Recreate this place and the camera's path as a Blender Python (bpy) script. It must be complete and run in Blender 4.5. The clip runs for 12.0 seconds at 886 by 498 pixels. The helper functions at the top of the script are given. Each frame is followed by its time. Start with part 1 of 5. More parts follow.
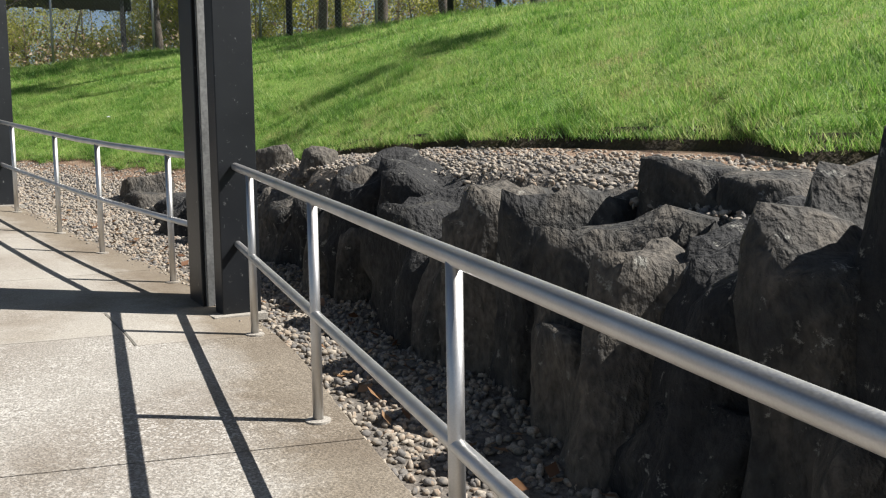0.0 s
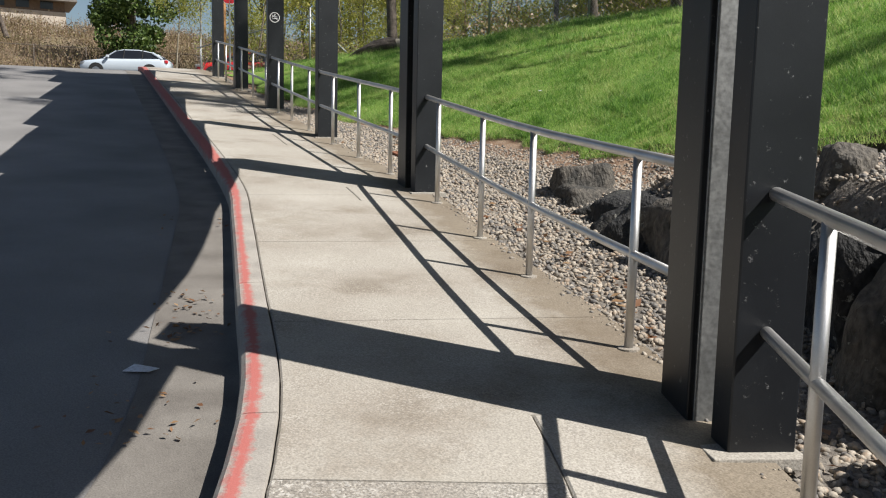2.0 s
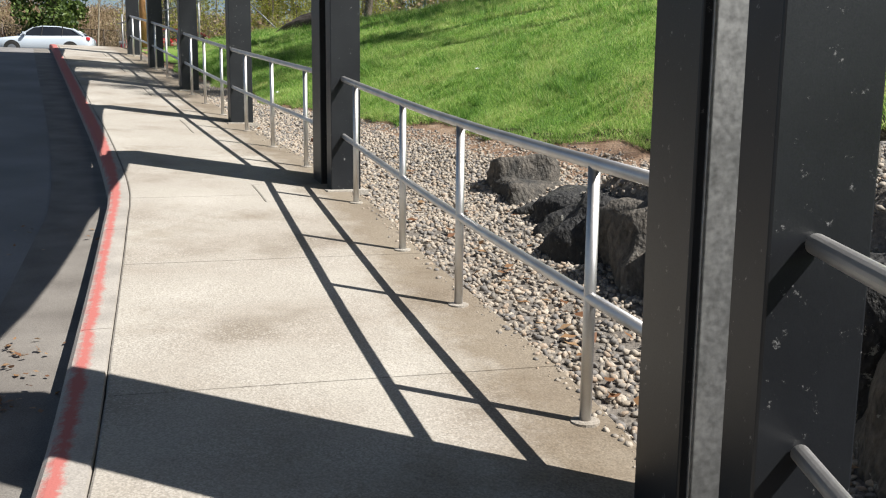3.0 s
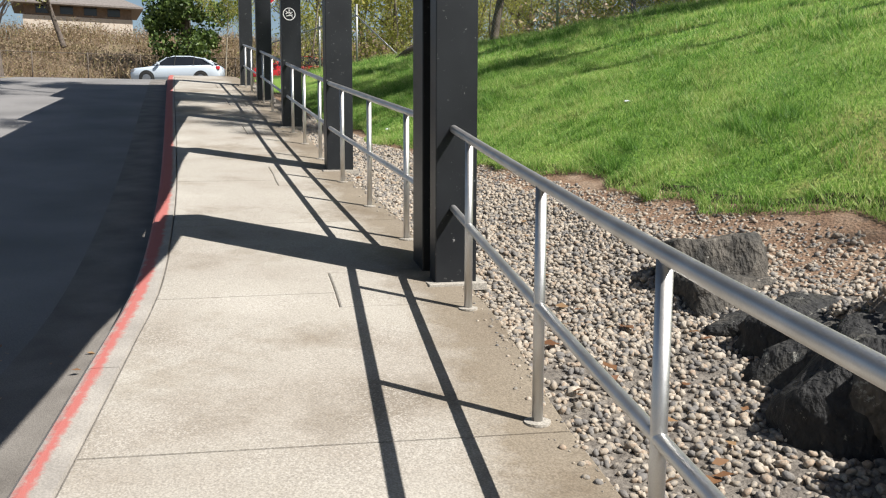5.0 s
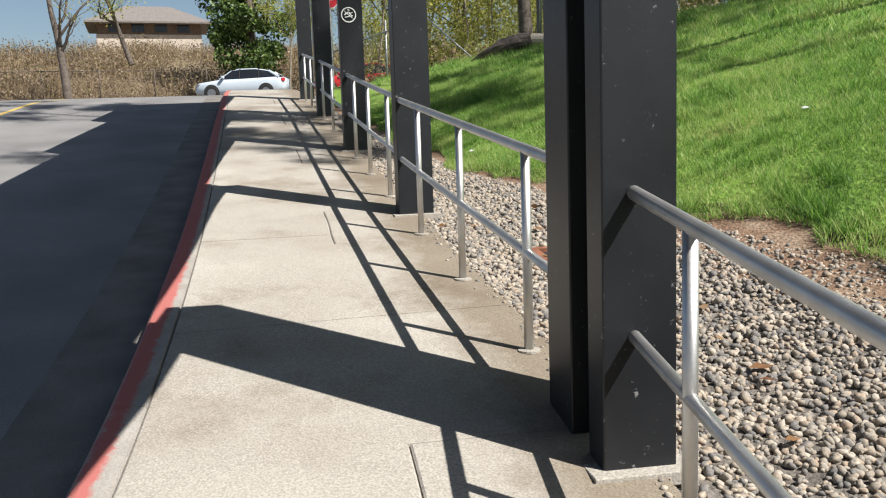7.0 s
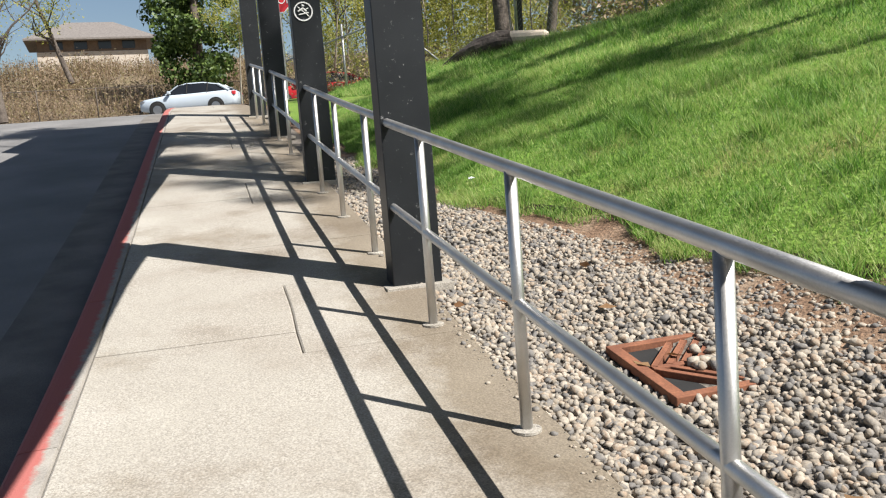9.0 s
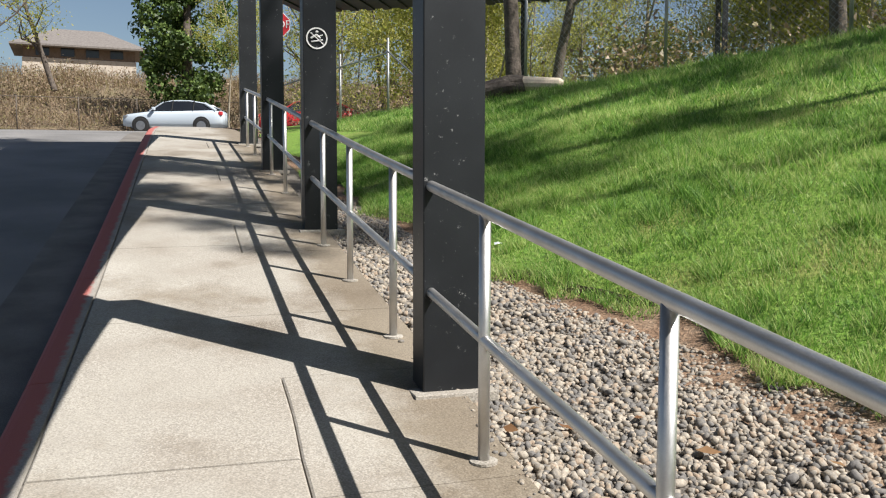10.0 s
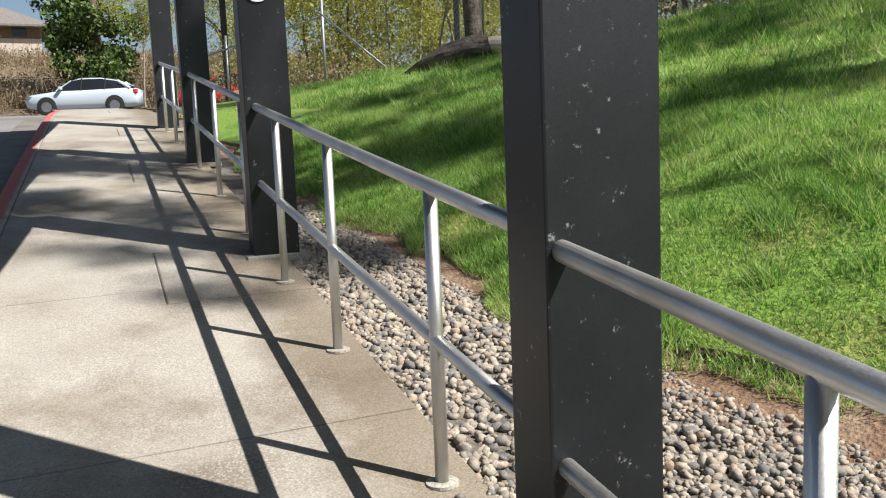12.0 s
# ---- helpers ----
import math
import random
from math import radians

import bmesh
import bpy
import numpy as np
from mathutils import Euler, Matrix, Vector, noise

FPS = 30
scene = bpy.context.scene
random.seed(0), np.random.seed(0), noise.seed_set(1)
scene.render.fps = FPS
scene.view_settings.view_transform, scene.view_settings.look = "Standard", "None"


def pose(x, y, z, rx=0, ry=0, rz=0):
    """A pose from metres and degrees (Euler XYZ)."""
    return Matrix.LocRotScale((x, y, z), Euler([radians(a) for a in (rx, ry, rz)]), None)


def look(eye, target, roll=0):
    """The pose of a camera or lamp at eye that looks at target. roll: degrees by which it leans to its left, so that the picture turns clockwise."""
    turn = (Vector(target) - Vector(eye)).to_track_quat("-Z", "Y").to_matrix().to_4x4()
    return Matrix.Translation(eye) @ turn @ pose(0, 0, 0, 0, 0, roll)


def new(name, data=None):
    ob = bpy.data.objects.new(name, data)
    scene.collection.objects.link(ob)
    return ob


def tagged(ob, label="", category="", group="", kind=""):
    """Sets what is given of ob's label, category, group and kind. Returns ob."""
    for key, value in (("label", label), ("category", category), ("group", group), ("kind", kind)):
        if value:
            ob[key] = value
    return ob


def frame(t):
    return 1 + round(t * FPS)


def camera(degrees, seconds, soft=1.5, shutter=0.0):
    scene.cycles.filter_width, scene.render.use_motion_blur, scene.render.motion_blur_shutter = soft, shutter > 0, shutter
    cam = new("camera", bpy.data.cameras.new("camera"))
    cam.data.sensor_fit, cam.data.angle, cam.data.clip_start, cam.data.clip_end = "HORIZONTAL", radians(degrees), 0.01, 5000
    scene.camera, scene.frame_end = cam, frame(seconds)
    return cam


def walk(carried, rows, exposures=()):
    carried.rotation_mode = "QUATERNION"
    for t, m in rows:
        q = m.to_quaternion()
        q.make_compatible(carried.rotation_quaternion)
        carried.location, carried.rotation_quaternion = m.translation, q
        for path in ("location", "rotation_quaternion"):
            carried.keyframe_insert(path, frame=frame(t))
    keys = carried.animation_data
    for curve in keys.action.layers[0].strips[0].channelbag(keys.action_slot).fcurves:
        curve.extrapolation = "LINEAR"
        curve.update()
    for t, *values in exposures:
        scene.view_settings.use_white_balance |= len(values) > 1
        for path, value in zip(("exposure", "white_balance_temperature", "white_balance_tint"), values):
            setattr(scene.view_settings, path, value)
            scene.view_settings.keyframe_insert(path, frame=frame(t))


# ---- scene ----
cam = camera(55.2, 12.0, soft=1.15)
PATH = [
    (0, (0.638, 1.107, 1.529), (0.489, 3.093, 1.35), -0.9),
    (0.5, (0.426, 1.613, 1.607), (-0.034, 3.549, 1.411), 0.8),
    (1, (0.081, 2.124, 1.681), (-0.643, 3.976, 1.468), 1.9),
    (1.5, (-0.144, 2.616, 1.7), (-1.093, 4.361, 1.47), 1.4),
    (2, (-0.454, 3.115, 1.724), (-1.481, 4.813, 1.477), 1.3),
    (2.5, (-0.603, 3.633, 1.727), (-1.519, 5.389, 1.448), 1.2),
    (2.7, (-0.706, 3.85, 1.768), (-1.608, 5.611, 1.476), 0.9),
    (4.3, (-1.448, 5.142, 2.005), (-2.503, 6.815, 1.708), -1.5),
    (4.5, (-1.613, 5.379, 2.051), (-2.695, 7.038, 1.772), -1.0),
    (5, (-1.947, 5.922, 2.092), (-3.112, 7.528, 1.837), 0.2),
    (5.5, (-2.417, 6.347, 2.12), (-3.725, 7.829, 1.816), 3.0),
    (6, (-2.721, 6.768, 2.131), (-4.008, 8.255, 1.765), 3.2),
    (6.5, (-3.09, 7.191, 2.196), (-4.37, 8.688, 1.847), 1.7),
    (7, (-3.539, 7.575, 2.33), (-4.836, 9.077, 2.082), -1.9),
    (7.2, (-3.668, 7.7, 2.31), (-4.983, 9.193, 2.103), -1.4),
    (8.8, (-4.919, 8.9, 2.524), (-6.173, 10.442, 2.297), -4.1),
    (9, (-5.109, 8.999, 2.53), (-6.338, 10.558, 2.288), -4.4),
    (9.5, (-5.55, 9.281, 2.588), (-6.675, 10.92, 2.366), -3.0),
    (10, (-5.975, 9.581, 2.699), (-7.158, 11.186, 2.538), 0.1),
    (10.5, (-6.462, 9.881, 2.753), (-7.716, 11.432, 2.598), 1.3),
    (11, (-6.782, 10.301, 2.765), (-7.966, 11.9, 2.562), 0.5),
    (11.5, (-7.154, 10.643, 2.852), (-8.306, 12.267, 2.662), -1.3),
    (12, (-7.482, 10.904, 2.898), (-8.53, 12.59, 2.657), -2.4),
]
walk(cam, [(t, look(eye, target, roll)) for t, eye, target, roll in PATH], exposures=((0.0, 0.8), (1.0, 0.45), (1.6, 0.45), (2.5, 0.92), (4.5, 0.85), (6.5, 0.85), (8.8, 0.92), (9.05, 0.90), (9.5, 0.8), (12.0, 0.88)))

# ---- world, sun ----
SUN_TO = Vector((0.868, 0.105, 1.0)).normalized()
world = bpy.data.worlds.new("world")
scene.world = world
world.use_nodes = True
wn = world.node_tree.nodes
sky = wn.new("ShaderNodeTexSky")
sky.sky_type = "NISHITA"
sky.sun_disc = False
sky.sun_elevation = math.asin(SUN_TO.z)
sky.sun_rotation = math.atan2(SUN_TO.x, SUN_TO.y)
wn["Background"].inputs["Strength"].default_value = 0.05
world.node_tree.links.new(sky.outputs[0], wn["Background"].inputs["Color"])
sun_data = bpy.data.lights.new("sun", "SUN")
sun_data.energy, sun_data.angle, sun_data.color = 5.0, radians(0.38), (1.0, 0.958, 0.905)
sun = new("sun", sun_data)
sun.matrix_world = look((20, 0, 30), Vector((20, 0, 30)) - SUN_TO)

rng = np.random.default_rng(7)

# ---- the lie of the land ----
UX, UY = -0.75, 0.66
UT = [-40, -10, 0, 4.2, 7.2, 9.7, 12.5, 15.2, 17.5, 22, 28.4, 33, 53, 80, 140]
ZT = [-3.0, -0.55, 0.30, 0.655, 0.90, 1.185, 1.53, 1.87, 2.19, 2.83, 3.70, 4.05, 5.0, 6.6, 8.5]


def level(x, y):
    """Height of the pavement at a place."""
    u = UX * np.asarray(x, float) + UY * np.asarray(y, float)
    return sum(np.interp(u + o, UT, ZT) for o in (-0.8, -0.4, 0.0, 0.4, 0.8)) / 5


def spline(points, step=0.1):
    """A smooth line through points, resampled evenly."""
    p = np.array(points, float)
    p = np.vstack([2 * p[0] - p[1], p, 2 * p[-1] - p[-2]])
    out = []
    for i in range(1, len(p) - 2):
        for t in np.linspace(0, 1, 24, endpoint=False):
            a, b, c, d = p[i - 1 : i + 3]
            out.append(0.5 * (2 * b + (c - a) * t + (2 * a - 5 * b + 4 * c - d) * t**2 + (3 * b - a - 3 * c + d) * t**3))
    out.append(p[-2])
    out = np.array(out)
    s = np.r_[0, np.cumsum(np.linalg.norm(np.diff(out, axis=0), axis=1))]
    n = np.arange(0, s[-1], step)
    return np.stack([np.interp(n, s, out[:, k]) for k in range(out.shape[1])], 1)


RAIL = spline([(4.4, -5.0), (2.4, -0.7), (1.15, 1.85), (-0.1, 4.35), (-0.73, 5.58), (-1.73, 6.90), (-2.68, 7.89), (-3.52, 8.67), (-4.44, 9.61),
               (-5.80, 10.73), (-7.63, 12.08), (-8.15, 12.51), (-9.80, 13.72), (-10.65, 14.36), (-14.2, 17.0), (-17.1, 19.1), (-20.1, 21.2), (-24, 23.4)])
KERB = spline([(3.2, -5.5), (0.6, -0.2), (-0.6, 2.1), (-1.74, 4.04), (-2.25, 4.80), (-2.85, 5.52), (-3.76, 6.41), (-5.33, 7.93), (-6.35, 8.88),
               (-8.37, 10.48), (-10.65, 12.2), (-13.36, 14.22), (-17.03, 16.95), (-20.5, 19.55), (-24, 22.2)])


def tangents(line):
    t = np.gradient(line, axis=0)
    return t / np.linalg.norm(t, axis=1)[:, None]


RT, KT = tangents(RAIL), tangents(KERB)
RS = np.arange(len(RAIL)) * 0.1
KS = np.arange(len(KERB)) * 0.1


def on_rail(s, v=0.0):
    """The place s metres along the handrail's line and v metres to its hill side."""
    p = np.array([np.interp(s, RS, RAIL[:, k]) for k in (0, 1)])
    t = np.array([np.interp(s, RS, RT[:, k]) for k in (0, 1)])
    return p + v * np.array([t[1], -t[0]])


def on_kerb(s, v=0.0):
    p = np.array([np.interp(s, KS, KERB[:, k]) for k in (0, 1)])
    t = np.array([np.interp(s, KS, KT[:, k]) for k in (0, 1)])
    return p + v * np.array([t[1], -t[0]])


def rail_s(x, y):
    return float(RS[np.argmin((RAIL[:, 0] - x) ** 2 + (RAIL[:, 1] - y) ** 2)])


def kerb_s(x, y):
    return float(KS[np.argmin((KERB[:, 0] - x) ** 2 + (KERB[:, 1] - y) ** 2)])


def walk_width(s):
    """From the handrail's line to the outer edge of the kerb, square to the rail."""
    p, q = on_rail(s), on_rail(s, -1.0)
    n = q - p
    rel = KERB - p
    along = rel @ np.array([n[1], -n[0]])
    i = np.argmin(np.abs(along) + (rel @ n < 0) * 99)
    return float(rel[i] @ n)


# ---- materials ----
def material(name, colors, scale=8.0, rough=0.8, metal=0.0, bump=0.3, bump_scale=60.0, spots=None, spot_scale=30.0, spot_at=0.62, per=None, distance=0.01, stain=0.35):
    """A surface with two scales of variation: stains from big noise, grain from fine noise; per='object' or 'island' varies piece by piece."""
    m = bpy.data.materials.new(name)
    m.use_nodes = True
    n, l = m.node_tree.nodes, m.node_tree.links
    b = n["Principled BSDF"]
    co = n.new("ShaderNodeTexCoord")
    geo = n.new("ShaderNodeNewGeometry")
    big = n.new("ShaderNodeTexNoise")
    big.inputs["Scale"].default_value, big.inputs["Detail"].default_value = scale, 6
    fine = n.new("ShaderNodeTexNoise")
    fine.inputs["Scale"].default_value, fine.inputs["Detail"].default_value = bump_scale, 5
    l.new(geo.outputs["Position"], big.inputs["Vector"])
    l.new(geo.outputs["Position"], fine.inputs["Vector"])
    ramp = n.new("ShaderNodeValToRGB")
    e = ramp.color_ramp.elements
    e[0].position, e[1].position = 0.32, 0.68
    e[0].color, e[1].color = (*colors[0], 1), (*colors[-1], 1)
    for k, c in enumerate(colors[1:-1]):
        x = e.new(0.32 + 0.36 * (k + 1) / (len(colors) - 1))
        x.color = (*c, 1)
    factor = big.outputs["Fac"]
    if per:
        src = n.new("ShaderNodeObjectInfo").outputs["Random"] if per == "object" else geo.outputs["Random Per Island"]
        mixf = n.new("ShaderNodeMath")
        mixf.operation = "MULTIPLY_ADD"
        mixf.inputs[1].default_value, mixf.inputs[2].default_value = 0.55, -0.28
        l.new(src, mixf.inputs[0])
        add = n.new("ShaderNodeMath")
        add.operation = "ADD"
        l.new(mixf.outputs[0], add.inputs[0])
        l.new(big.outputs["Fac"], add.inputs[1])
        factor = add.outputs[0]
    l.new(factor, ramp.inputs["Fac"])
    grain = n.new("ShaderNodeMix")
    grain.data_type, grain.blend_type = "RGBA", "MULTIPLY"
    grain.inputs["Factor"].default_value = stain
    grey = n.new("ShaderNodeValToRGB")
    grey.color_ramp.elements[0].position, grey.color_ramp.elements[1].position = 0.3, 0.7
    grey.color_ramp.elements[0].color = (0.35, 0.35, 0.35, 1)
    grey.color_ramp.elements[1].color = (1.35, 1.35, 1.35, 1)
    l.new(fine.outputs["Fac"], grey.inputs["Fac"])
    l.new(ramp.outputs["Color"], grain.inputs[6])
    l.new(grey.outputs["Color"], grain.inputs[7])
    color = grain.outputs[2]
    if spots:
        sp = n.new("ShaderNodeTexNoise")
        sp.inputs["Scale"].default_value, sp.inputs["Detail"].default_value = spot_scale, 8
        sp.inputs["Roughness"].default_value = 0.75
        l.new(geo.outputs["Position"], sp.inputs["Vector"])
        cut = n.new("ShaderNodeMapRange")
        cut.inputs["From Min"].default_value, cut.inputs["From Max"].default_value = spot_at, spot_at + 0.05
        l.new(sp.outputs["Fac"], cut.inputs["Value"])
        over = n.new("ShaderNodeMix")
        over.data_type = "RGBA"
        over.inputs[7].default_value = (*spots, 1)
        l.new(cut.outputs[0], over.inputs["Factor"])
        l.new(color, over.inputs[6])
        color = over.outputs[2]
    l.new(color, b.inputs["Base Color"])
    rr = n.new("ShaderNodeMapRange")
    rr.inputs["To Min"].default_value, rr.inputs["To Max"].default_value = max(0.02, rough - 0.12), min(1, rough + 0.12)
    l.new(fine.outputs["Fac"], rr.inputs["Value"])
    l.new(rr.outputs[0], b.inputs["Roughness"])
    b.inputs["Metallic"].default_value = metal
    if bump:
        bp = n.new("ShaderNodeBump")
        bp.inputs["Strength"].default_value, bp.inputs["Distance"].default_value = bump, distance
        l.new(fine.outputs["Fac"], bp.inputs["Height"])
        l.new(bp.outputs[0], b.inputs["Normal"])
    return m


def leafy(name, colors, through_light=0.35):
    m = material(name, colors, scale=1.2, rough=0.55, bump=0, per="island", stain=0.1)
    n, l = m.node_tree.nodes, m.node_tree.links
    b = n["Principled BSDF"]
    t = n.new("ShaderNodeBsdfTranslucent")
    mix = n.new("ShaderNodeMixShader")
    mix.inputs[0].default_value = through_light
    l.new(b.inputs["Base Color"].links[0].from_socket, t.inputs["Color"])
    l.new(b.outputs[0], mix.inputs[1])
    l.new(t.outputs[0], mix.inputs[2])
    l.new(mix.outputs[0], n["Material Output"].inputs["Surface"])
    return m


M_CONC = material("concrete", [(0.20, 0.17, 0.135), (0.31, 0.28, 0.24), (0.355, 0.33, 0.288), (0.37, 0.345, 0.30), (0.42, 0.395, 0.35)], scale=1.1, rough=0.92, bump=0.6, bump_scale=120, distance=0.005, stain=0.6)


def add_aggregate(m, scale, pale, dark):
    """Small stones showing in worn concrete: some pale, some dark, and blotches where the skin is worn through."""
    n, l = m.node_tree.nodes, m.node_tree.links
    b = n["Principled BSDF"]
    color = b.inputs["Base Color"].links[0].from_socket
    geo = n.new("ShaderNodeNewGeometry")
    cell = n.new("ShaderNodeTexVoronoi")
    cell.inputs["Scale"].default_value = scale
    l.new(geo.outputs["Position"], cell.inputs["Vector"])
    split = n.new("ShaderNodeSeparateColor")
    l.new(cell.outputs["Color"], split.inputs[0])
    worn = n.new("ShaderNodeTexNoise")
    worn.inputs["Scale"].default_value, worn.inputs["Detail"].default_value = 2.6, 7
    l.new(geo.outputs["Position"], worn.inputs["Vector"])
    for channel, lo, hi, tint, strength in (("Red", 0.70, 0.78, pale, 0.55), ("Green", 0.74, 0.82, dark, 0.6)):
        cut = n.new("ShaderNodeMapRange")
        cut.inputs["From Min"].default_value, cut.inputs["From Max"].default_value = lo, hi
        l.new(split.outputs[channel], cut.inputs["Value"])
        where = n.new("ShaderNodeMapRange")
        where.inputs["From Min"].default_value, where.inputs["From Max"].default_value = 0.36, 0.62
        where.inputs["To Min"].default_value, where.inputs["To Max"].default_value = strength * 0.2, strength
        l.new(worn.outputs["Fac"], where.inputs["Value"])
        both = n.new("ShaderNodeMath")
        both.operation = "MULTIPLY"
        l.new(cut.outputs[0], both.inputs[0])
        l.new(where.outputs[0], both.inputs[1])
        over = n.new("ShaderNodeMix")
        over.data_type = "RGBA"
        over.inputs[7].default_value = (*tint, 1)
        l.new(both.outputs[0], over.inputs["Factor"])
        l.new(color, over.inputs[6])
        color = over.outputs[2]
    dirt = n.new("ShaderNodeTexNoise")
    dirt.inputs["Scale"].default_value, dirt.inputs["Detail"].default_value, dirt.inputs["Roughness"].default_value = 0.9, 9, 0.7
    l.new(geo.outputs["Position"], dirt.inputs["Vector"])
    cut = n.new("ShaderNodeMapRange")
    cut.inputs["From Min"].default_value, cut.inputs["From Max"].default_value = 0.53, 0.70
    cut.inputs["To Max"].default_value = 0.75
    l.new(dirt.outputs["Fac"], cut.inputs["Value"])
    over = n.new("ShaderNodeMix")
    over.data_type, over.blend_type = "RGBA", "MULTIPLY"
    over.inputs[7].default_value = (0.55, 0.48, 0.40, 1)
    l.new(cut.outputs[0], over.inputs["Factor"])
    l.new(color, over.inputs[6])
    l.new(over.outputs[2], b.inputs["Base Color"])


add_aggregate(M_CONC, 135, (0.46, 0.43, 0.385), (0.20, 0.178, 0.15))


def dirty_margin(m):
    """Soil washed out of the gravel bed onto the slabs' edge; U is the distance from that edge."""
    n, l = m.node_tree.nodes, m.node_tree.links
    b = n["Principled BSDF"]
    color = b.inputs["Base Color"].links[0].from_socket
    uv = n.new("ShaderNodeUVMap")
    split = n.new("ShaderNodeSeparateXYZ")
    l.new(uv.outputs[0], split.inputs[0])
    geo = n.new("ShaderNodeNewGeometry")
    patch = n.new("ShaderNodeTexNoise")
    patch.inputs["Scale"].default_value, patch.inputs["Detail"].default_value, patch.inputs["Roughness"].default_value = 3.5, 9, 0.72
    l.new(geo.outputs["Position"], patch.inputs["Vector"])
    reach = n.new("ShaderNodeMath")
    reach.operation = "MULTIPLY_ADD"
    reach.inputs[1].default_value, reach.inputs[2].default_value = -1.3, 0.82
    l.new(split.outputs[0], reach.inputs[0])
    add = n.new("ShaderNodeMath")
    add.operation = "ADD"
    l.new(reach.outputs[0], add.inputs[0])
    l.new(patch.outputs["Fac"], add.inputs[1])
    stain = n.new("ShaderNodeMapRange")
    stain.inputs["From Min"].default_value, stain.inputs["From Max"].default_value = 0.62, 1.02
    stain.inputs["To Max"].default_value = 0.85
    l.new(add.outputs[0], stain.inputs["Value"])
    over = n.new("ShaderNodeMix")
    over.data_type, over.blend_type = "RGBA", "MULTIPLY"
    over.inputs[7].default_value = (0.52, 0.45, 0.36, 1)
    l.new(stain.outputs[0], over.inputs["Factor"])
    l.new(color, over.inputs[6])
    l.new(over.outputs[2], b.inputs["Base Color"])


M_SLAB = material("slab_concrete", [(0.22, 0.19, 0.152), (0.315, 0.285, 0.243), (0.35, 0.325, 0.283), (0.37, 0.345, 0.30), (0.41, 0.385, 0.34)], scale=1.1, rough=0.92, bump=0.5, bump_scale=120, distance=0.004, stain=0.5)
add_aggregate(M_SLAB, 150, (0.45, 0.42, 0.375), (0.22, 0.198, 0.17))
dirty_margin(M_SLAB)
M_WORN = material("worn_slab_concrete", [(0.22, 0.19, 0.155), (0.30, 0.275, 0.24), (0.34, 0.32, 0.285), (0.37, 0.35, 0.315)], scale=1.3, rough=0.92, bump=0.9, bump_scale=110, distance=0.006, stain=0.75)
add_aggregate(M_WORN, 105, (0.62, 0.60, 0.56), (0.15, 0.135, 0.115))
dirty_margin(M_WORN)
M_KERB = material("kerb_concrete", [(0.27, 0.25, 0.225), (0.36, 0.335, 0.30)], scale=5, rough=0.9, bump=0.4, bump_scale=120, distance=0.004)
M_ASPH = material("asphalt", [(0.15, 0.146, 0.142), (0.225, 0.218, 0.212)], scale=0.8, rough=0.92, bump=0.5, bump_scale=160, spots=(0.36, 0.34, 0.32), spot_scale=220, spot_at=0.66, distance=0.004, stain=0.5)
M_GUTTER = material("gutter_grit", [(0.125, 0.113, 0.10), (0.20, 0.185, 0.165)], scale=3, rough=0.95, bump=0.5, bump_scale=180, distance=0.005, stain=0.5)
M_STEEL = material("brushed_stainless_steel", [(0.55, 0.545, 0.535), (0.66, 0.655, 0.645)], scale=9, rough=0.47, metal=1.0, bump=0.08, bump_scale=250, distance=0.001, stain=0.12)
M_BLACK = material("dark_painted_steel", [(0.008, 0.0092, 0.0115), (0.014, 0.016, 0.019)], scale=3.5, rough=0.42, bump=0.06, bump_scale=260, spots=(0.20, 0.20, 0.20), spot_scale=24, spot_at=0.626, distance=0.001, stain=0.35)
M_BLACK.node_tree.nodes["Principled BSDF"].inputs["Specular IOR Level"].default_value = 0.42
M_ROOF = material("dark_metal_deck", [(0.02, 0.021, 0.024), (0.03, 0.031, 0.034)], scale=2, rough=0.55, bump=0.1)
M_ROCK = material("basalt_boulder", [(0.023, 0.023, 0.023), (0.043, 0.042, 0.038), (0.066, 0.060, 0.051), (0.105, 0.093, 0.077)], scale=6.5, rough=0.85, bump=1.0, bump_scale=32, spots=(0.24, 0.235, 0.205), spot_scale=13, spot_at=0.60, distance=0.035, stain=0.9, per="object")
for _n in [x for x in M_ROCK.node_tree.nodes if x.type == "TEX_NOISE"][:2]:
    # weathering runs down the faces
    _m = M_ROCK.node_tree.nodes.new("ShaderNodeMapping")
    _m.inputs["Scale"].default_value = (1.0, 1.0, 0.6)
    _src = _n.inputs["Vector"].links[0].from_socket
    M_ROCK.node_tree.links.new(_src, _m.inputs["Vector"])
    M_ROCK.node_tree.links.new(_m.outputs[0], _n.inputs["Vector"])
M_PEB = material("river_pebbles", [(0.165, 0.155, 0.145), (0.23, 0.208, 0.178), (0.30, 0.25, 0.19), (0.26, 0.238, 0.208), (0.335, 0.283, 0.22), (0.29, 0.215, 0.155), (0.38, 0.335, 0.275)], scale=12, rough=0.88, bump=0.4, bump_scale=110, distance=0.004, stain=0.45, per="island")
M_BED = material("gravel_bed_soil", [(0.11, 0.095, 0.08), (0.19, 0.17, 0.145)], scale=14, rough=0.95, bump=1.0, bump_scale=45, distance=0.02, stain=0.6)
# soil under the turf's lip, its colour darkened for the shade there
M_EDGE = material("shaded_turf_soil", [(0.035, 0.025, 0.015), (0.075, 0.055, 0.03)], scale=9, rough=0.95, bump=1.0, bump_scale=40, distance=0.03, stain=0.6)
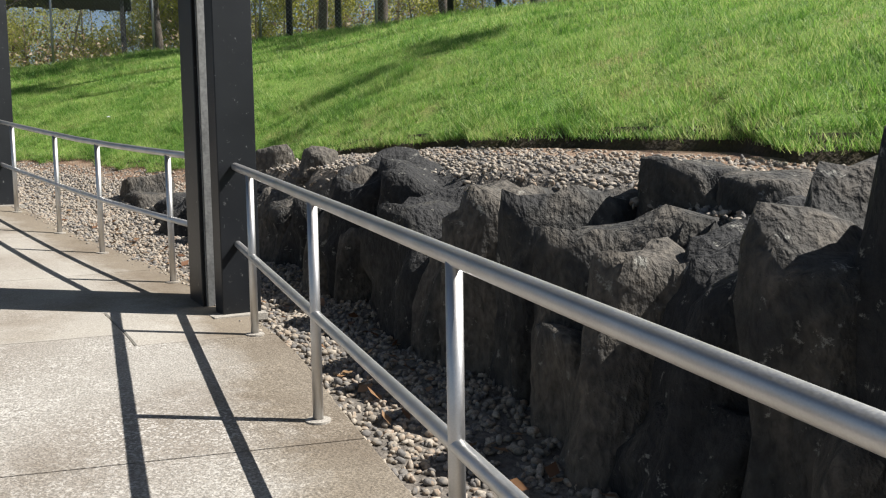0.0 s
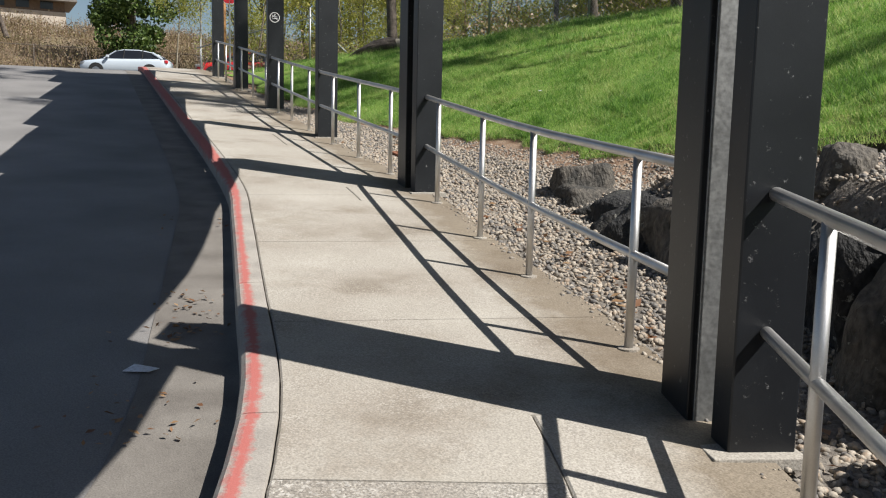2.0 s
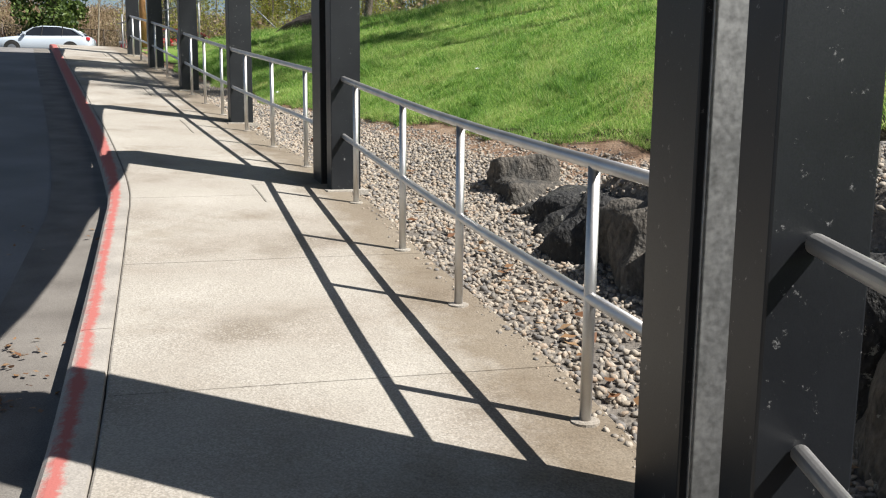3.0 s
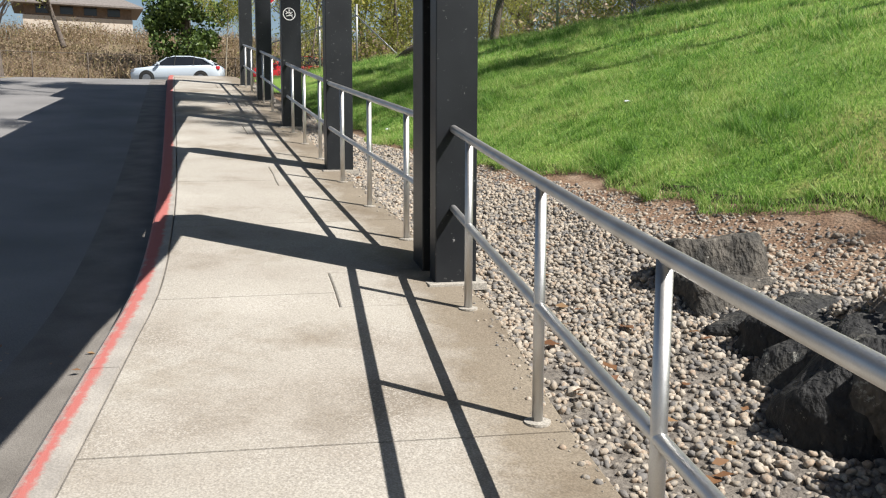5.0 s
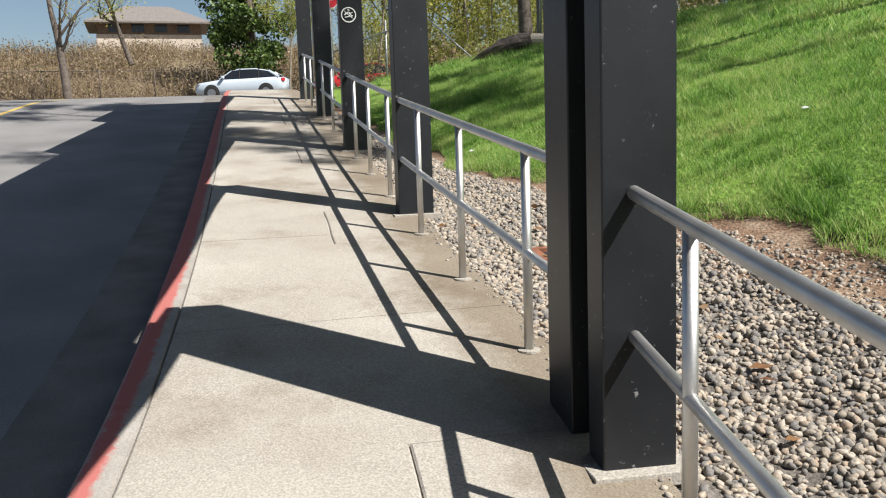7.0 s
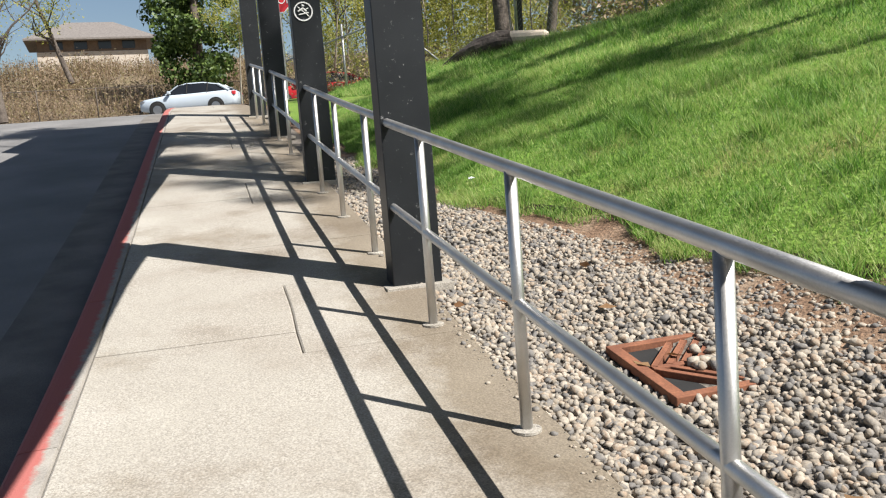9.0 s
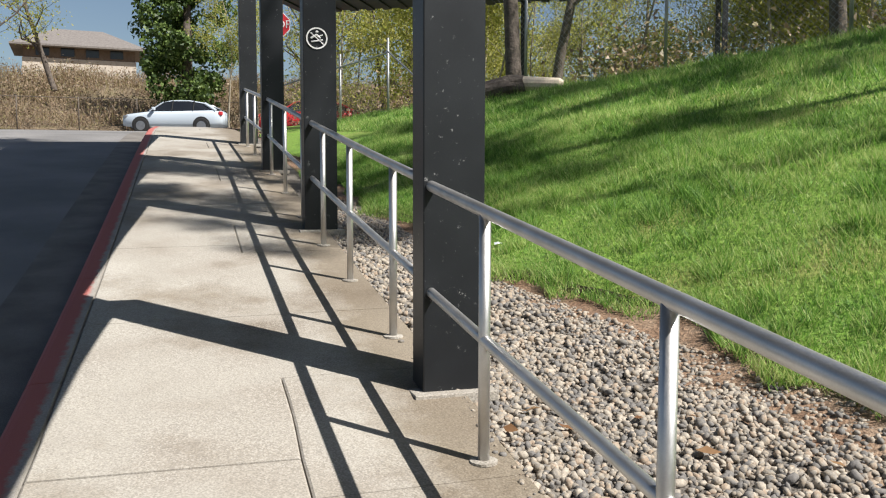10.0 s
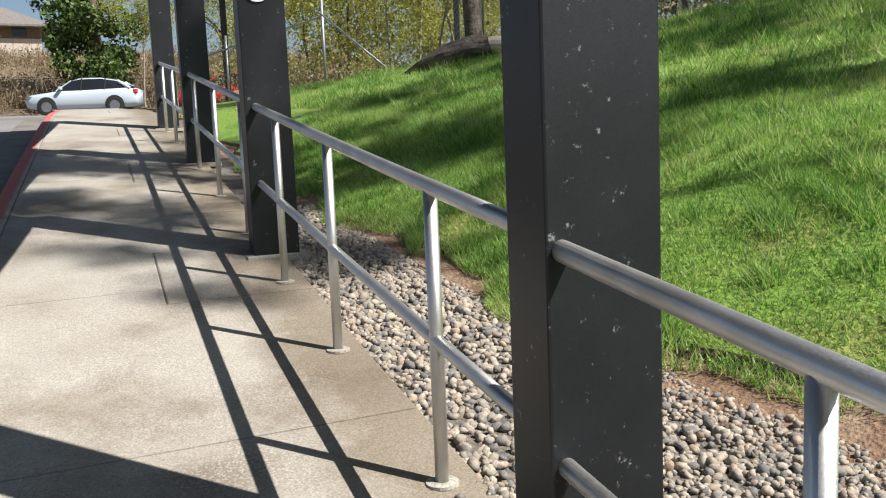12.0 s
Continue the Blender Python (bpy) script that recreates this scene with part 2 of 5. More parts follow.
M_DIRT = material("bare_tan_soil", [(0.15, 0.085, 0.05), (0.23, 0.145, 0.09), (0.29, 0.21, 0.145)], scale=5, rough=0.95, bump=1.0, bump_scale=48, distance=0.02, stain=0.7)
M_SOD = material("turf_soil", [(0.09, 0.19, 0.018), (0.15, 0.26, 0.03), (0.16, 0.26, 0.035), (0.25, 0.24, 0.07)], scale=1.1, rough=0.95, bump=1.0, bump_scale=30, distance=0.03, stain=0.6)
M_GRASS = leafy("lawn_grass", [(0.08, 0.185, 0.027), (0.175, 0.36, 0.055), (0.245, 0.435, 0.075), (0.46, 0.53, 0.19)], 0.5)
M_LEAF = leafy("spring_leaves", [(0.25, 0.28, 0.05), (0.40, 0.42, 0.085), (0.55, 0.52, 0.17)], 0.6)
M_IVY = leafy("dark_green_leaves", [(0.04, 0.075, 0.016), (0.085, 0.14, 0.03), (0.16, 0.23, 0.055)], 0.35)
M_BRUSH = leafy("dry_brush", [(0.17, 0.115, 0.07), (0.27, 0.19, 0.12), (0.21, 0.19, 0.075), (0.33, 0.245, 0.16)], 0.3)
M_BANK = material("dry_bank_soil", [(0.13, 0.095, 0.06), (0.20, 0.15, 0.095), (0.17, 0.14, 0.07)], scale=0.9, rough=0.95, bump=1.0, bump_scale=9, distance=0.1, stain=0.7)
M_STEM = material("pale_sapling_bark", [(0.22, 0.19, 0.14), (0.36, 0.32, 0.25)], scale=4, rough=0.9, bump=0.4, bump_scale=25, distance=0.01, stain=0.4)
M_BARK = material("grey_brown_bark", [(0.07, 0.055, 0.045), (0.14, 0.115, 0.095)], scale=6, rough=0.95, bump=0.9, bump_scale=25, distance=0.02, stain=0.5)
M_DEAD = leafy("dead_leaves", [(0.16, 0.075, 0.035), (0.24, 0.13, 0.06), (0.30, 0.19, 0.10)], 0.2)
M_GALV = material("galvanised_wire", [(0.30, 0.31, 0.31), (0.40, 0.41, 0.41)], scale=5, rough=0.5, metal=0.8, bump=0)
M_RUST = material("rusty_cast_iron", [(0.17, 0.065, 0.035), (0.26, 0.105, 0.055)], scale=10, rough=0.9, bump=0.5, bump_scale=90, distance=0.003, stain=0.4)
M_WHITE = material("white_car_paint", [(0.45, 0.51, 0.57), (0.48, 0.54, 0.60)], scale=1, rough=0.25, bump=0, stain=0.0)
M_REDCAR = material("red_car_paint", [(0.50, 0.02, 0.025), (0.52, 0.022, 0.028)], scale=1, rough=0.3, bump=0, stain=0.0)
M_GLASS = material("dark_car_glass", [(0.012, 0.014, 0.018), (0.016, 0.018, 0.022)], scale=1, rough=0.16, bump=0, stain=0)
M_TYRE = material("black_rubber", [(0.012, 0.012, 0.012), (0.02, 0.02, 0.02)], scale=8, rough=0.85, bump=0.1)
M_RIM = material("alloy_rim", [(0.35, 0.35, 0.36), (0.42, 0.42, 0.43)], scale=6, rough=0.35, metal=0.9, bump=0)
M_SIGNRED = material("red_sign_sheet", [(0.50, 0.02, 0.03), (0.56, 0.03, 0.04)], scale=3, rough=0.5, bump=0, stain=0.05)
M_SIGNWHITE = material("white_sticker", [(0.70, 0.70, 0.70), (0.78, 0.78, 0.78)], scale=8, rough=0.5, bump=0, stain=0.05)
M_WOODPOST = material("orange_wood_post", [(0.30, 0.15, 0.06), (0.40, 0.21, 0.09)], scale=8, rough=0.8, bump=0.2)
M_CUT = material("pale_cut_wood", [(0.50, 0.42, 0.32), (0.62, 0.54, 0.42)], scale=10, rough=0.85, bump=0.2)
M_YELLOW = material("worn_yellow_paint", [(0.50, 0.34, 0.06), (0.58, 0.42, 0.10)], scale=7, rough=0.85, bump=0.2, spots=(0.16, 0.155, 0.15), spot_scale=40, spot_at=0.6)
M_PAPER = material("white_paper", [(0.62, 0.64, 0.68), (0.72, 0.74, 0.78)], scale=6, rough=0.8, bump=0.1)
M_SHINGLE = material("grey_shingles", [(0.14, 0.125, 0.115), (0.20, 0.18, 0.165)], scale=4, rough=0.9, bump=0.5, bump_scale=12)
M_SIDING = material("house_siding", [(0.12, 0.085, 0.06), (0.17, 0.12, 0.085)], scale=3, rough=0.85, bump=0.2)
M_STUCCO = material("pale_house_base", [(0.42, 0.37, 0.31), (0.50, 0.44, 0.37)], scale=2, rough=0.9, bump=0.2)


def red_kerb():
    """Kerb concrete under flaking red paint; the paint thins downhill and is a stripe along the crown."""
    m = material("red_painted_kerb", [(0.27, 0.25, 0.225), (0.36, 0.335, 0.30)], scale=5, rough=0.9, bump=0.4, bump_scale=120, distance=0.004)
    n, l = m.node_tree.nodes, m.node_tree.links
    b = n["Principled BSDF"]
    under = b.inputs["Base Color"].links[0].from_socket
    uv = n.new("ShaderNodeUVMap")
    split = n.new("ShaderNodeSeparateXYZ")
    l.new(uv.outputs[0], split.inputs[0])
    geo = n.new("ShaderNodeNewGeometry")
    noise_n = n.new("ShaderNodeTexNoise")
    noise_n.inputs["Scale"].default_value, noise_n.inputs["Detail"].default_value, noise_n.inputs["Roughness"].default_value = 11.0, 10, 0.78
    l.new(geo.outputs["Position"], noise_n.inputs["Vector"])
    band = n.new("ShaderNodeMapRange")           # across: how far from the stripe's middle
    off = n.new("ShaderNodeMath")
    off.operation = "SUBTRACT"
    off.inputs[1].default_value = 0.42
    absn = n.new("ShaderNodeMath")
    absn.operation = "ABSOLUTE"
    l.new(split.outputs[0], off.inputs[0])
    l.new(off.outputs[0], absn.inputs[0])
    # V holds the paint's half width at that place
    sub = n.new("ShaderNodeMath")
    sub.operation = "SUBTRACT"
    l.new(split.outputs[1], sub.inputs[0])
    l.new(absn.outputs[0], sub.inputs[1])
    scaled = n.new("ShaderNodeMath")
    scaled.operation = "MULTIPLY_ADD"
    scaled.inputs[1].default_value, scaled.inputs[2].default_value = 1.6, -0.46
    l.new(sub.outputs[0], scaled.inputs[0])
    add = n.new("ShaderNodeMath")
    add.operation = "ADD"
    l.new(scaled.outputs[0], add.inputs[0])
    l.new(noise_n.outputs["Fac"], add.inputs[1])
    band.inputs["From Min"].default_value, band.inputs["From Max"].default_value = 0.07, 0.27
    l.new(add.outputs[0], band.inputs["Value"])
    over = n.new("ShaderNodeMix")
    over.data_type = "RGBA"
    over.inputs[7].default_value = (0.37, 0.115, 0.10, 1)
    l.new(band.outputs[0], over.inputs["Factor"])
    l.new(under, over.inputs[6])
    l.new(over.outputs[2], b.inputs["Base Color"])
    return m


M_REDKERB = red_kerb()


# ---- mesh helpers ----
def mesh_of(name, verts, faces, mat, smooth=False, uvs=None):
    me = bpy.data.meshes.new(name)
    me.from_pydata([tuple(v) for v in verts], [], [tuple(f) for f in faces])
    if mat:
        me.materials.append(mat)
    if smooth:
        me.polygons.foreach_set("use_smooth", [True] * len(me.polygons))
    if uvs is not None:
        layer = me.uv_layers.new(name="UVMap")
        idx = np.zeros(len(me.loops), np.int32)
        me.loops.foreach_get("vertex_index", idx)
        layer.data.foreach_set("uv", np.asarray(uvs, np.float32)[idx].ravel())
    me.update()
    return me


def solid(name, verts, faces, mat, parent=None, label="", smooth=False, uvs=None):
    ob = new(name, mesh_of(name, verts, faces, mat, smooth, uvs))
    if parent:
        ob.parent = parent
    return tagged(ob, label) if label else ob


def part(name, bm, mat, parent=None, label="", smooth=False):
    me = bpy.data.meshes.new(name)
    bm.to_mesh(me)
    bm.free()
    me.materials.append(mat)
    if smooth:
        me.polygons.foreach_set("use_smooth", [True] * len(me.polygons))
    ob = new(name, me)
    if parent:
        ob.parent = parent
    return tagged(ob, label) if label else ob


def thing(name, place, label, category, group="", kind="", yaw=0.0):
    ob = new(name)
    ob.empty_display_size = 0.1
    ob.matrix_world = pose(*place, 0, 0, yaw)
    return tagged(ob, label, category, group, kind)


def box_bm(lo, hi, bevel=0.0, bm=None, m=None):
    bm = bm or bmesh.new()
    got = bmesh.ops.create_cube(bm, size=1)["verts"]
    lo, hi = Vector(lo), Vector(hi)
    for v in got:
        v.co = Vector(((lo[k] + hi[k]) / 2 + v.co[k] * (hi[k] - lo[k]) for k in range(3)))
        if m:
            v.co = m @ v.co
    if bevel:
        edges = list({e for v in got for e in v.link_edges})
        bmesh.ops.bevel(bm, geom=edges, offset=bevel, segments=2, affect="EDGES", profile=0.5)
    return bm


def tube(points, radius, sides=10, cap=True):
    """Vertices and faces of a pipe along points; radius may be one number or one a point."""
    p = np.array(points, float)
    r = np.broadcast_to(np.asarray(radius, float), (len(p),))
    t = np.gradient(p, axis=0)
    t /= np.linalg.norm(t, axis=1)[:, None] + 1e-9
    ref = np.where(np.abs(t[:, 2:3]) > 0.9, [[1.0, 0, 0]], [[0, 0, 1.0]])
    a = np.cross(t, ref)
    a /= np.linalg.norm(a, axis=1)[:, None]
    b = np.cross(t, a)
    ang = np.linspace(0, 2 * math.pi, sides, endpoint=False)
    v = (p[:, None] + r[:, None, None] * (np.cos(ang)[None, :, None] * a[:, None] + np.sin(ang)[None, :, None] * b[:, None])).reshape(-1, 3)
    f = []
    for i in range(len(p) - 1):
        for k in range(sides):
            k2 = (k + 1) % sides
            f.append((i * sides + k, i * sides + k2, (i + 1) * sides + k2, (i + 1) * sides + k))
    if cap:
        f.append(tuple(range(sides))[::-1])
        f.append(tuple(range((len(p) - 1) * sides, len(p) * sides)))
    return v, f


def joined(pieces):
    vs, fs, n = [], [], 0
    for v, f in pieces:
        vs.append(np.asarray(v, float))
        fs += [tuple(i + n for i in q) for q in f]
        n += len(v)
    return np.vstack(vs), fs


def fast_mesh(name, verts, tris, mat, smooth=False):
    """A large triangle mesh from arrays."""
    verts, tris = np.asarray(verts, np.float32), np.asarray(tris, np.int32)
    k = tris.shape[1]
    me = bpy.data.meshes.new(name)
    me.vertices.add(len(verts))
    me.vertices.foreach_set("co", verts.ravel())
    me.loops.add(tris.size)
    me.loops.foreach_set("vertex_index", tris.ravel())
    me.polygons.add(len(tris))
    me.polygons.foreach_set("loop_start", np.arange(0, tris.size, k, dtype=np.int32))
    me.materials.append(mat)
    if smooth:
        me.polygons.foreach_set("use_smooth", np.ones(len(tris), bool))
    me.update(calc_edges=True)
    me.validate()
    return me


def scatter(template_v, template_f, places, turns, scales):
    """Copies of a template: 3x3 turns times scales, at places."""
    v = np.einsum("nij,mj->nmi", turns * scales[:, None, :], template_v) + places[:, None, :]
    f = np.asarray(template_f)[None] + (np.arange(len(places)) * len(template_v))[:, None, None]
    return v.reshape(-1, 3), f.reshape(-1, np.asarray(template_f).shape[1])


def random_turns(n, tilt=math.pi):
    q = rng.normal(size=(n, 4))
    if tilt < 3:
        a = rng.uniform(0, 2 * math.pi, n)
        c, s = np.cos(a), np.sin(a)
        z = np.zeros((n, 3, 3))
        z[:, 0, 0], z[:, 0, 1], z[:, 1, 0], z[:, 1, 1], z[:, 2, 2] = c, -s, s, c, 1
        b = rng.normal(0, tilt, n)
        x = np.zeros((n, 3, 3))
        x[:, 0, 0], x[:, 1, 1], x[:, 1, 2], x[:, 2, 1], x[:, 2, 2] = 1, np.cos(b), -np.sin(b), np.sin(b), np.cos(b)
        return z @ x @ z
    q /= np.linalg.norm(q, axis=1)[:, None]
    w, x, y, z = q.T
    return np.stack([np.stack([1 - 2 * (y * y + z * z), 2 * (x * y - w * z), 2 * (x * z + w * y)], -1),
                     np.stack([2 * (x * y + w * z), 1 - 2 * (x * x + z * z), 2 * (y * z - w * x)], -1),
                     np.stack([2 * (x * z - w * y), 2 * (y * z + w * x), 1 - 2 * (x * x + y * y)], -1)], 1)


def ball(level_n):
    bm = bmesh.new()
    bmesh.ops.create_icosphere(bm, subdivisions=level_n, radius=1)
    v = np.array([x.co[:] for x in bm.verts])
    f = np.array([[x.index for x in q.verts] for q in bm.faces])
    bm.free()
    return v, f


# ---- large structure ----
S_A1, S_A2, S_A3, S_A4 = (rail_s(*p) for p in ((1.15, 1.85), (0.53, 3.1), (-0.1, 4.35), (-0.73, 5.58)))
S_B1, S_B2, S_B3, S_B4 = (rail_s(*p) for p in ((-1.73, 6.90), (-2.68, 7.89), (-3.52, 8.67), (-4.44, 9.61)))
S_C1, S_C2, S_C3 = (rail_s(*p) for p in ((-5.70, 10.64), (-6.70, 11.38), (-7.64, 12.07)))
S_D1, S_D2, S_D3 = (rail_s(*p) for p in ((-8.83, 12.97), (-9.80, 13.72), (-10.65, 14.34)))
S_P = [rail_s(*p) for p in ((2.6, -1.1), (-1.0, 6.0), (-4.86, 9.97), (-8.18, 12.50), (-11.12, 14.72), (-14.25, 17.05), (-17.15, 19.15), (-20.1, 21.2))]
S_END = float(RS[-1])

# one sheet of ground to the horizon
gv, gf = [], []
rings = [0, 20, 40, 60, 90, 140, 250, 500, 1000, 2500]
for i, r in enumerate(rings):
    for k in range(48):
        a = 2 * math.pi * k / 48
        x, y = r * math.cos(a) - 10, r * math.sin(a) + 12
        gv.append((x, y, float(np.interp(UX * x + UY * y, UT, ZT)) - 0.6))
        if i:
            gf.append((i * 48 + k, i * 48 + (k + 1) % 48, (i - 1) * 48 + (k + 1) % 48, (i - 1) * 48 + k)[::-1])
tagged(solid("ground", gv, gf, M_DIRT), "dry brown soil reaching to the horizon", "ground", kind="structure")

# road: asphalt, level across, climbing with the pavement
us = np.r_[np.arange(-22, 34, 0.5), np.arange(34, 62, 2)]
ws = np.r_[np.arange(-24, 30, 2.0), 30, 36, 44]
RX = np.array([-UY, UX]) / math.hypot(UX, UY) * -1
rv, rf = [], []
for u in us:
    for w in ws:
        base = np.array([UX, UY]) * u / (UX * UX + UY * UY)
        p = base - RX * w
        rv.append((*p, float(level(*p)) - 0.14))
nw = len(ws)
for i in range(len(us) - 1):
    for j in range(nw - 1):
        rf.append((i * nw + j, i * nw + j + 1, (i + 1) * nw + j + 1, (i + 1) * nw + j)[::-1])
road = tagged(solid("road", rv, rf, M_ASPH, smooth=True), "grey asphalt road climbing beside the pavement", "road", kind="structure")
if road.data.polygons[0].normal.z < 0:
    road.data.flip_normals()


def strip(name, line_at, s0, s1, v0, v1, z_at, mat, step=0.4, cols=3, thick=0.0):
    """A ribbon along a line between two offsets."""
    ss = np.arange(s0, s1 + 1e-6, step)
    vs = np.linspace(v0, v1, cols)
    v, f = [], []
    for s in ss:
        for q in vs:
            p = line_at(s, q)
            v.append((*p, z_at(*p)))
    c = len(vs)
    for i in range(len(ss) - 1):
        for j in range(c - 1):
            f.append((i * c + j, i * c + j + 1, (i + 1) * c + j + 1, (i + 1) * c + j))
    me = solid(name, v, f, mat, smooth=True)
    if me.data.polygons[0].normal.z < 0:
        me.data.flip_normals()
    return me


gut = strip("gutter", on_kerb, 2.0, float(KS[-1]) - 1, -0.42, 0.02, lambda x, y: float(level(x, y)) - 0.134, M_GUTTER, 0.4, 4)
tagged(gut, "gritty grey gutter along the kerb", "gutter", kind="structure")

# yellow centre line, two runs
for name, w0 in (("road_line", 4.15),):
    yl = strip(name, on_kerb, 6.0, float(KS[-1]) - 0.5, -w0 - 0.1, -w0, lambda x, y: float(level(x, y)) - 0.135, M_YELLOW, 0.5, 2)
    tagged(yl, "worn yellow centre line painted on the road", "road line", kind="structure")

# pavement: slabs are cut last; their bed
pav = strip("pavement", lambda s, v: on_rail(s, v), 1.0, S_END - 0.5, -1.2, 0.10, lambda x, y: float(level(x, y)) - 0.014, M_KERB, 0.5, 2)
tagged(pav, "pale concrete pavement cast in slabs with tooled joints", "pavement", kind="structure")

kerb = thing("kerb", (*KERB[60], float(level(*KERB[60]))), "concrete kerb with flaking red paint", "kerb", kind="structure")
kerb.matrix_world = Matrix.Identity(4)


def kerb_piece(s0, s1):
    """One cast length: face, rounded nose, top. U runs over the section, V carries the paint's width."""
    prof = [(0.0, -0.20), (0.004, -0.05), (0.010, -0.022), (0.028, -0.004), (0.05, 0.0), (0.155, 0.002), (0.160, -0.012), (0.160, -0.2)]
    uu = [0.0, 0.12, 0.2, 0.27, 0.35, 0.9, 0.95, 1.0]
    v, f, uv = [], [], []
    ss = np.linspace(s0 + 0.004, s1 - 0.004, 6)
    for s in ss:
        full = np.interp(s, [0, kerb_s(-5.4, 7.9), kerb_s(-8, 10.2), 60], [0.20, 0.19, 0.36, 0.60])
        for (d, z), a in zip(prof, uu):
            p = on_kerb(s, d)
            v.append((*p, float(level(*p)) + z))
            uv.append((a, full))
    c = len(prof)
    for i in range(5):
        for j in range(c - 1):
            f.append((i * c + j, i * c + j + 1, (i + 1) * c + j + 1, (i + 1) * c + j)[::-1])
    f.append(tuple(range(c)))
    f.append(tuple(range(5 * c, 6 * c))[::-1])
    return v, f, uv


for s0 in np.arange(1.0, float(KS[-1]) - 2.5, 1.87):
    v, f, uv = kerb_piece(s0, s0 + 1.87)
    k = solid("kerb_length", v, f, M_REDKERB, kerb, uvs=uv)

# red-nosed traffic island across the road
isl = thing("traffic_island", (-26.2, 14.75, float(level(-26.2, 14.75)) - 0.13), "pale concrete traffic island with a red painted kerb", "traffic island", yaw=44)
iv = []
for k in range(40):
    a = 2 * math.pi * k / 40
    x, y = 2.0 * (math.copysign(abs(math.cos(a)) ** 0.8, math.cos(a))), 0.8 * math.sin(a)
    iv.append((x, y))
rim_v = [(x * f_, y * f_, z_) for f_, z_ in ((1.0, -0.1), (1.0, 0.10), (0.97, 0.13), (0.86, 0.135)) for x, y in iv]
rim_f = [(i * 40 + k, i * 40 + (k + 1) % 40, (i + 1) * 40 + (k + 1) % 40, (i + 1) * 40 + k) for i in range(3) for k in range(40)]
solid("kerb_rim", rim_v, rim_f, M_SIGNRED, isl, "faded red painted kerb")
solid("top", [(x * 0.86, y * 0.86, 0.131) for x, y in iv] + [(x * 0.86, y * 0.86, 0.02) for x, y in iv], [tuple(range(40))] + [(k, k + 40, (k + 1) % 40 + 40, (k + 1) % 40) for k in range(40)], M_KERB, isl)

# ---- the hill side: gravel bed, soil strip, lawn ----
F_S = [0, S_A1, S_A4, S_B4, S_P[3], S_P[4], S_P[5], S_P[6], S_END]
F_X = [24, 13, 3, -3.3, -8, -12, -16, -20.4, -27]
F_Y = [6, 17, 22, 22.6, 23.3, 23.9, 24.6, 25.4, 26.5]


def fence_at(s):
    return np.array([np.interp(s, F_S, F_X), np.interp(s, F_S, F_Y)])


def ridge_z(x):
    return float(np.interp(x, [-27, -20, -12, 0, 24], [4.05, 4.15, 4.52, 5.22, 5.9]))


def wall_rise(s):
    return float(np.interp(s, [S_A1, S_A4, S_B1, S_B2, S_B3, S_B4], [0.88, 0.90, 0.86, 0.72, 0.50, 0.0]))


def edge_v(s):
    return float(np.interp(s, [S_A1, S_A4, S_B1, S_B3, S_B4, S_C1, S_C3, S_D2, S_P[5]], [2.7, 2.65, 2.65, 2.6, 2.3, 1.95, 1.55, 1.0, 0.5]))


def soil_v(s):
    return edge_v(s) - float(np.interp(s, [S_A4, S_B3, S_C3, S_D1, S_D2, S_P[5]], [0.35, 0.7, 0.42, 0.24, 0.16, 0.10]))


def wob(x, y, k=1.0):
    return 0.5 * (math.sin(1.9 * x * k + 0.7 * y * k) * math.cos(1.3 * y * k - 0.4 * x * k) + 0.5 * math.sin(4.3 * x * k + 1.0) * math.sin(3.7 * y * k))


def bed_z(s, v):
    """Height of gravel and soil v metres to the hill side of the rail."""
    p0 = on_rail(s, 0.1)
    p = on_rail(s, v)
    base = float(level(*p0))
    h = wall_rise(s)
    e = edge_v(s)
    low = np.interp(v, [0.1, 0.45, 0.9, 1.3, 1.8, 2.4], [-0.05, -0.06, -0.01, 0.07, 0.22, 0.46])
    k = min(1.0, h / 0.45)
    wall = np.interp(v, [0.1, 0.45, 1.3, 1.5, 1.8, max(e, 1.9)], [-0.06, -0.09, -0.05, h * 0.92, h, h + 0.10])
    return base + low * (1 - k) + wall * k + 0.012 * wob(*p, 2.0)


def edge_wob(s):
    return 0.10 * math.sin(2.3 * s) + 0.07 * math.sin(5.1 * s + 1) + 0.05 * math.sin(11.3 * s) + 0.03 * math.sin(23.0 * s)


def lawn_at(s, q, lift=0.0):
    """A place on the lawn: q from 0 at its lower edge to 1 at the fence."""
    e = edge_v(s) + edge_wob(s) * max(0.0, 1.0 - 10.0 * max(q, 0.0))
    a, b = on_rail(s, e), fence_at(s)
    p = a + (b - a) * q
    za, zb = bed_z(s, e) + 0.03 + 0.06 * min(1.0, wall_rise(s) / 0.7), ridge_z(b[0])
    z = za + (zb - za) * (1 - (1 - min(q, 1.0)) ** 1.5) if q < 1 else zb
    return (*p, z + 0.05 * wob(*p, 0.35) * min(1, q * 8) + lift)


def grid(name, fn, ss, qs, mat):
    v = [fn(s, q) for s in ss for q in qs]
    c = len(qs)
    f = [(i * c + j, i * c + j + 1, (i + 1) * c + j + 1, (i + 1) * c + j) for i in range(len(ss) - 1) for j in range(c - 1)]
    ob = solid(name, v, f, mat, smooth=True)
    if ob.data.polygons[len(f) // 2].normal.z < 0:
        ob.data.flip_normals()
    return ob


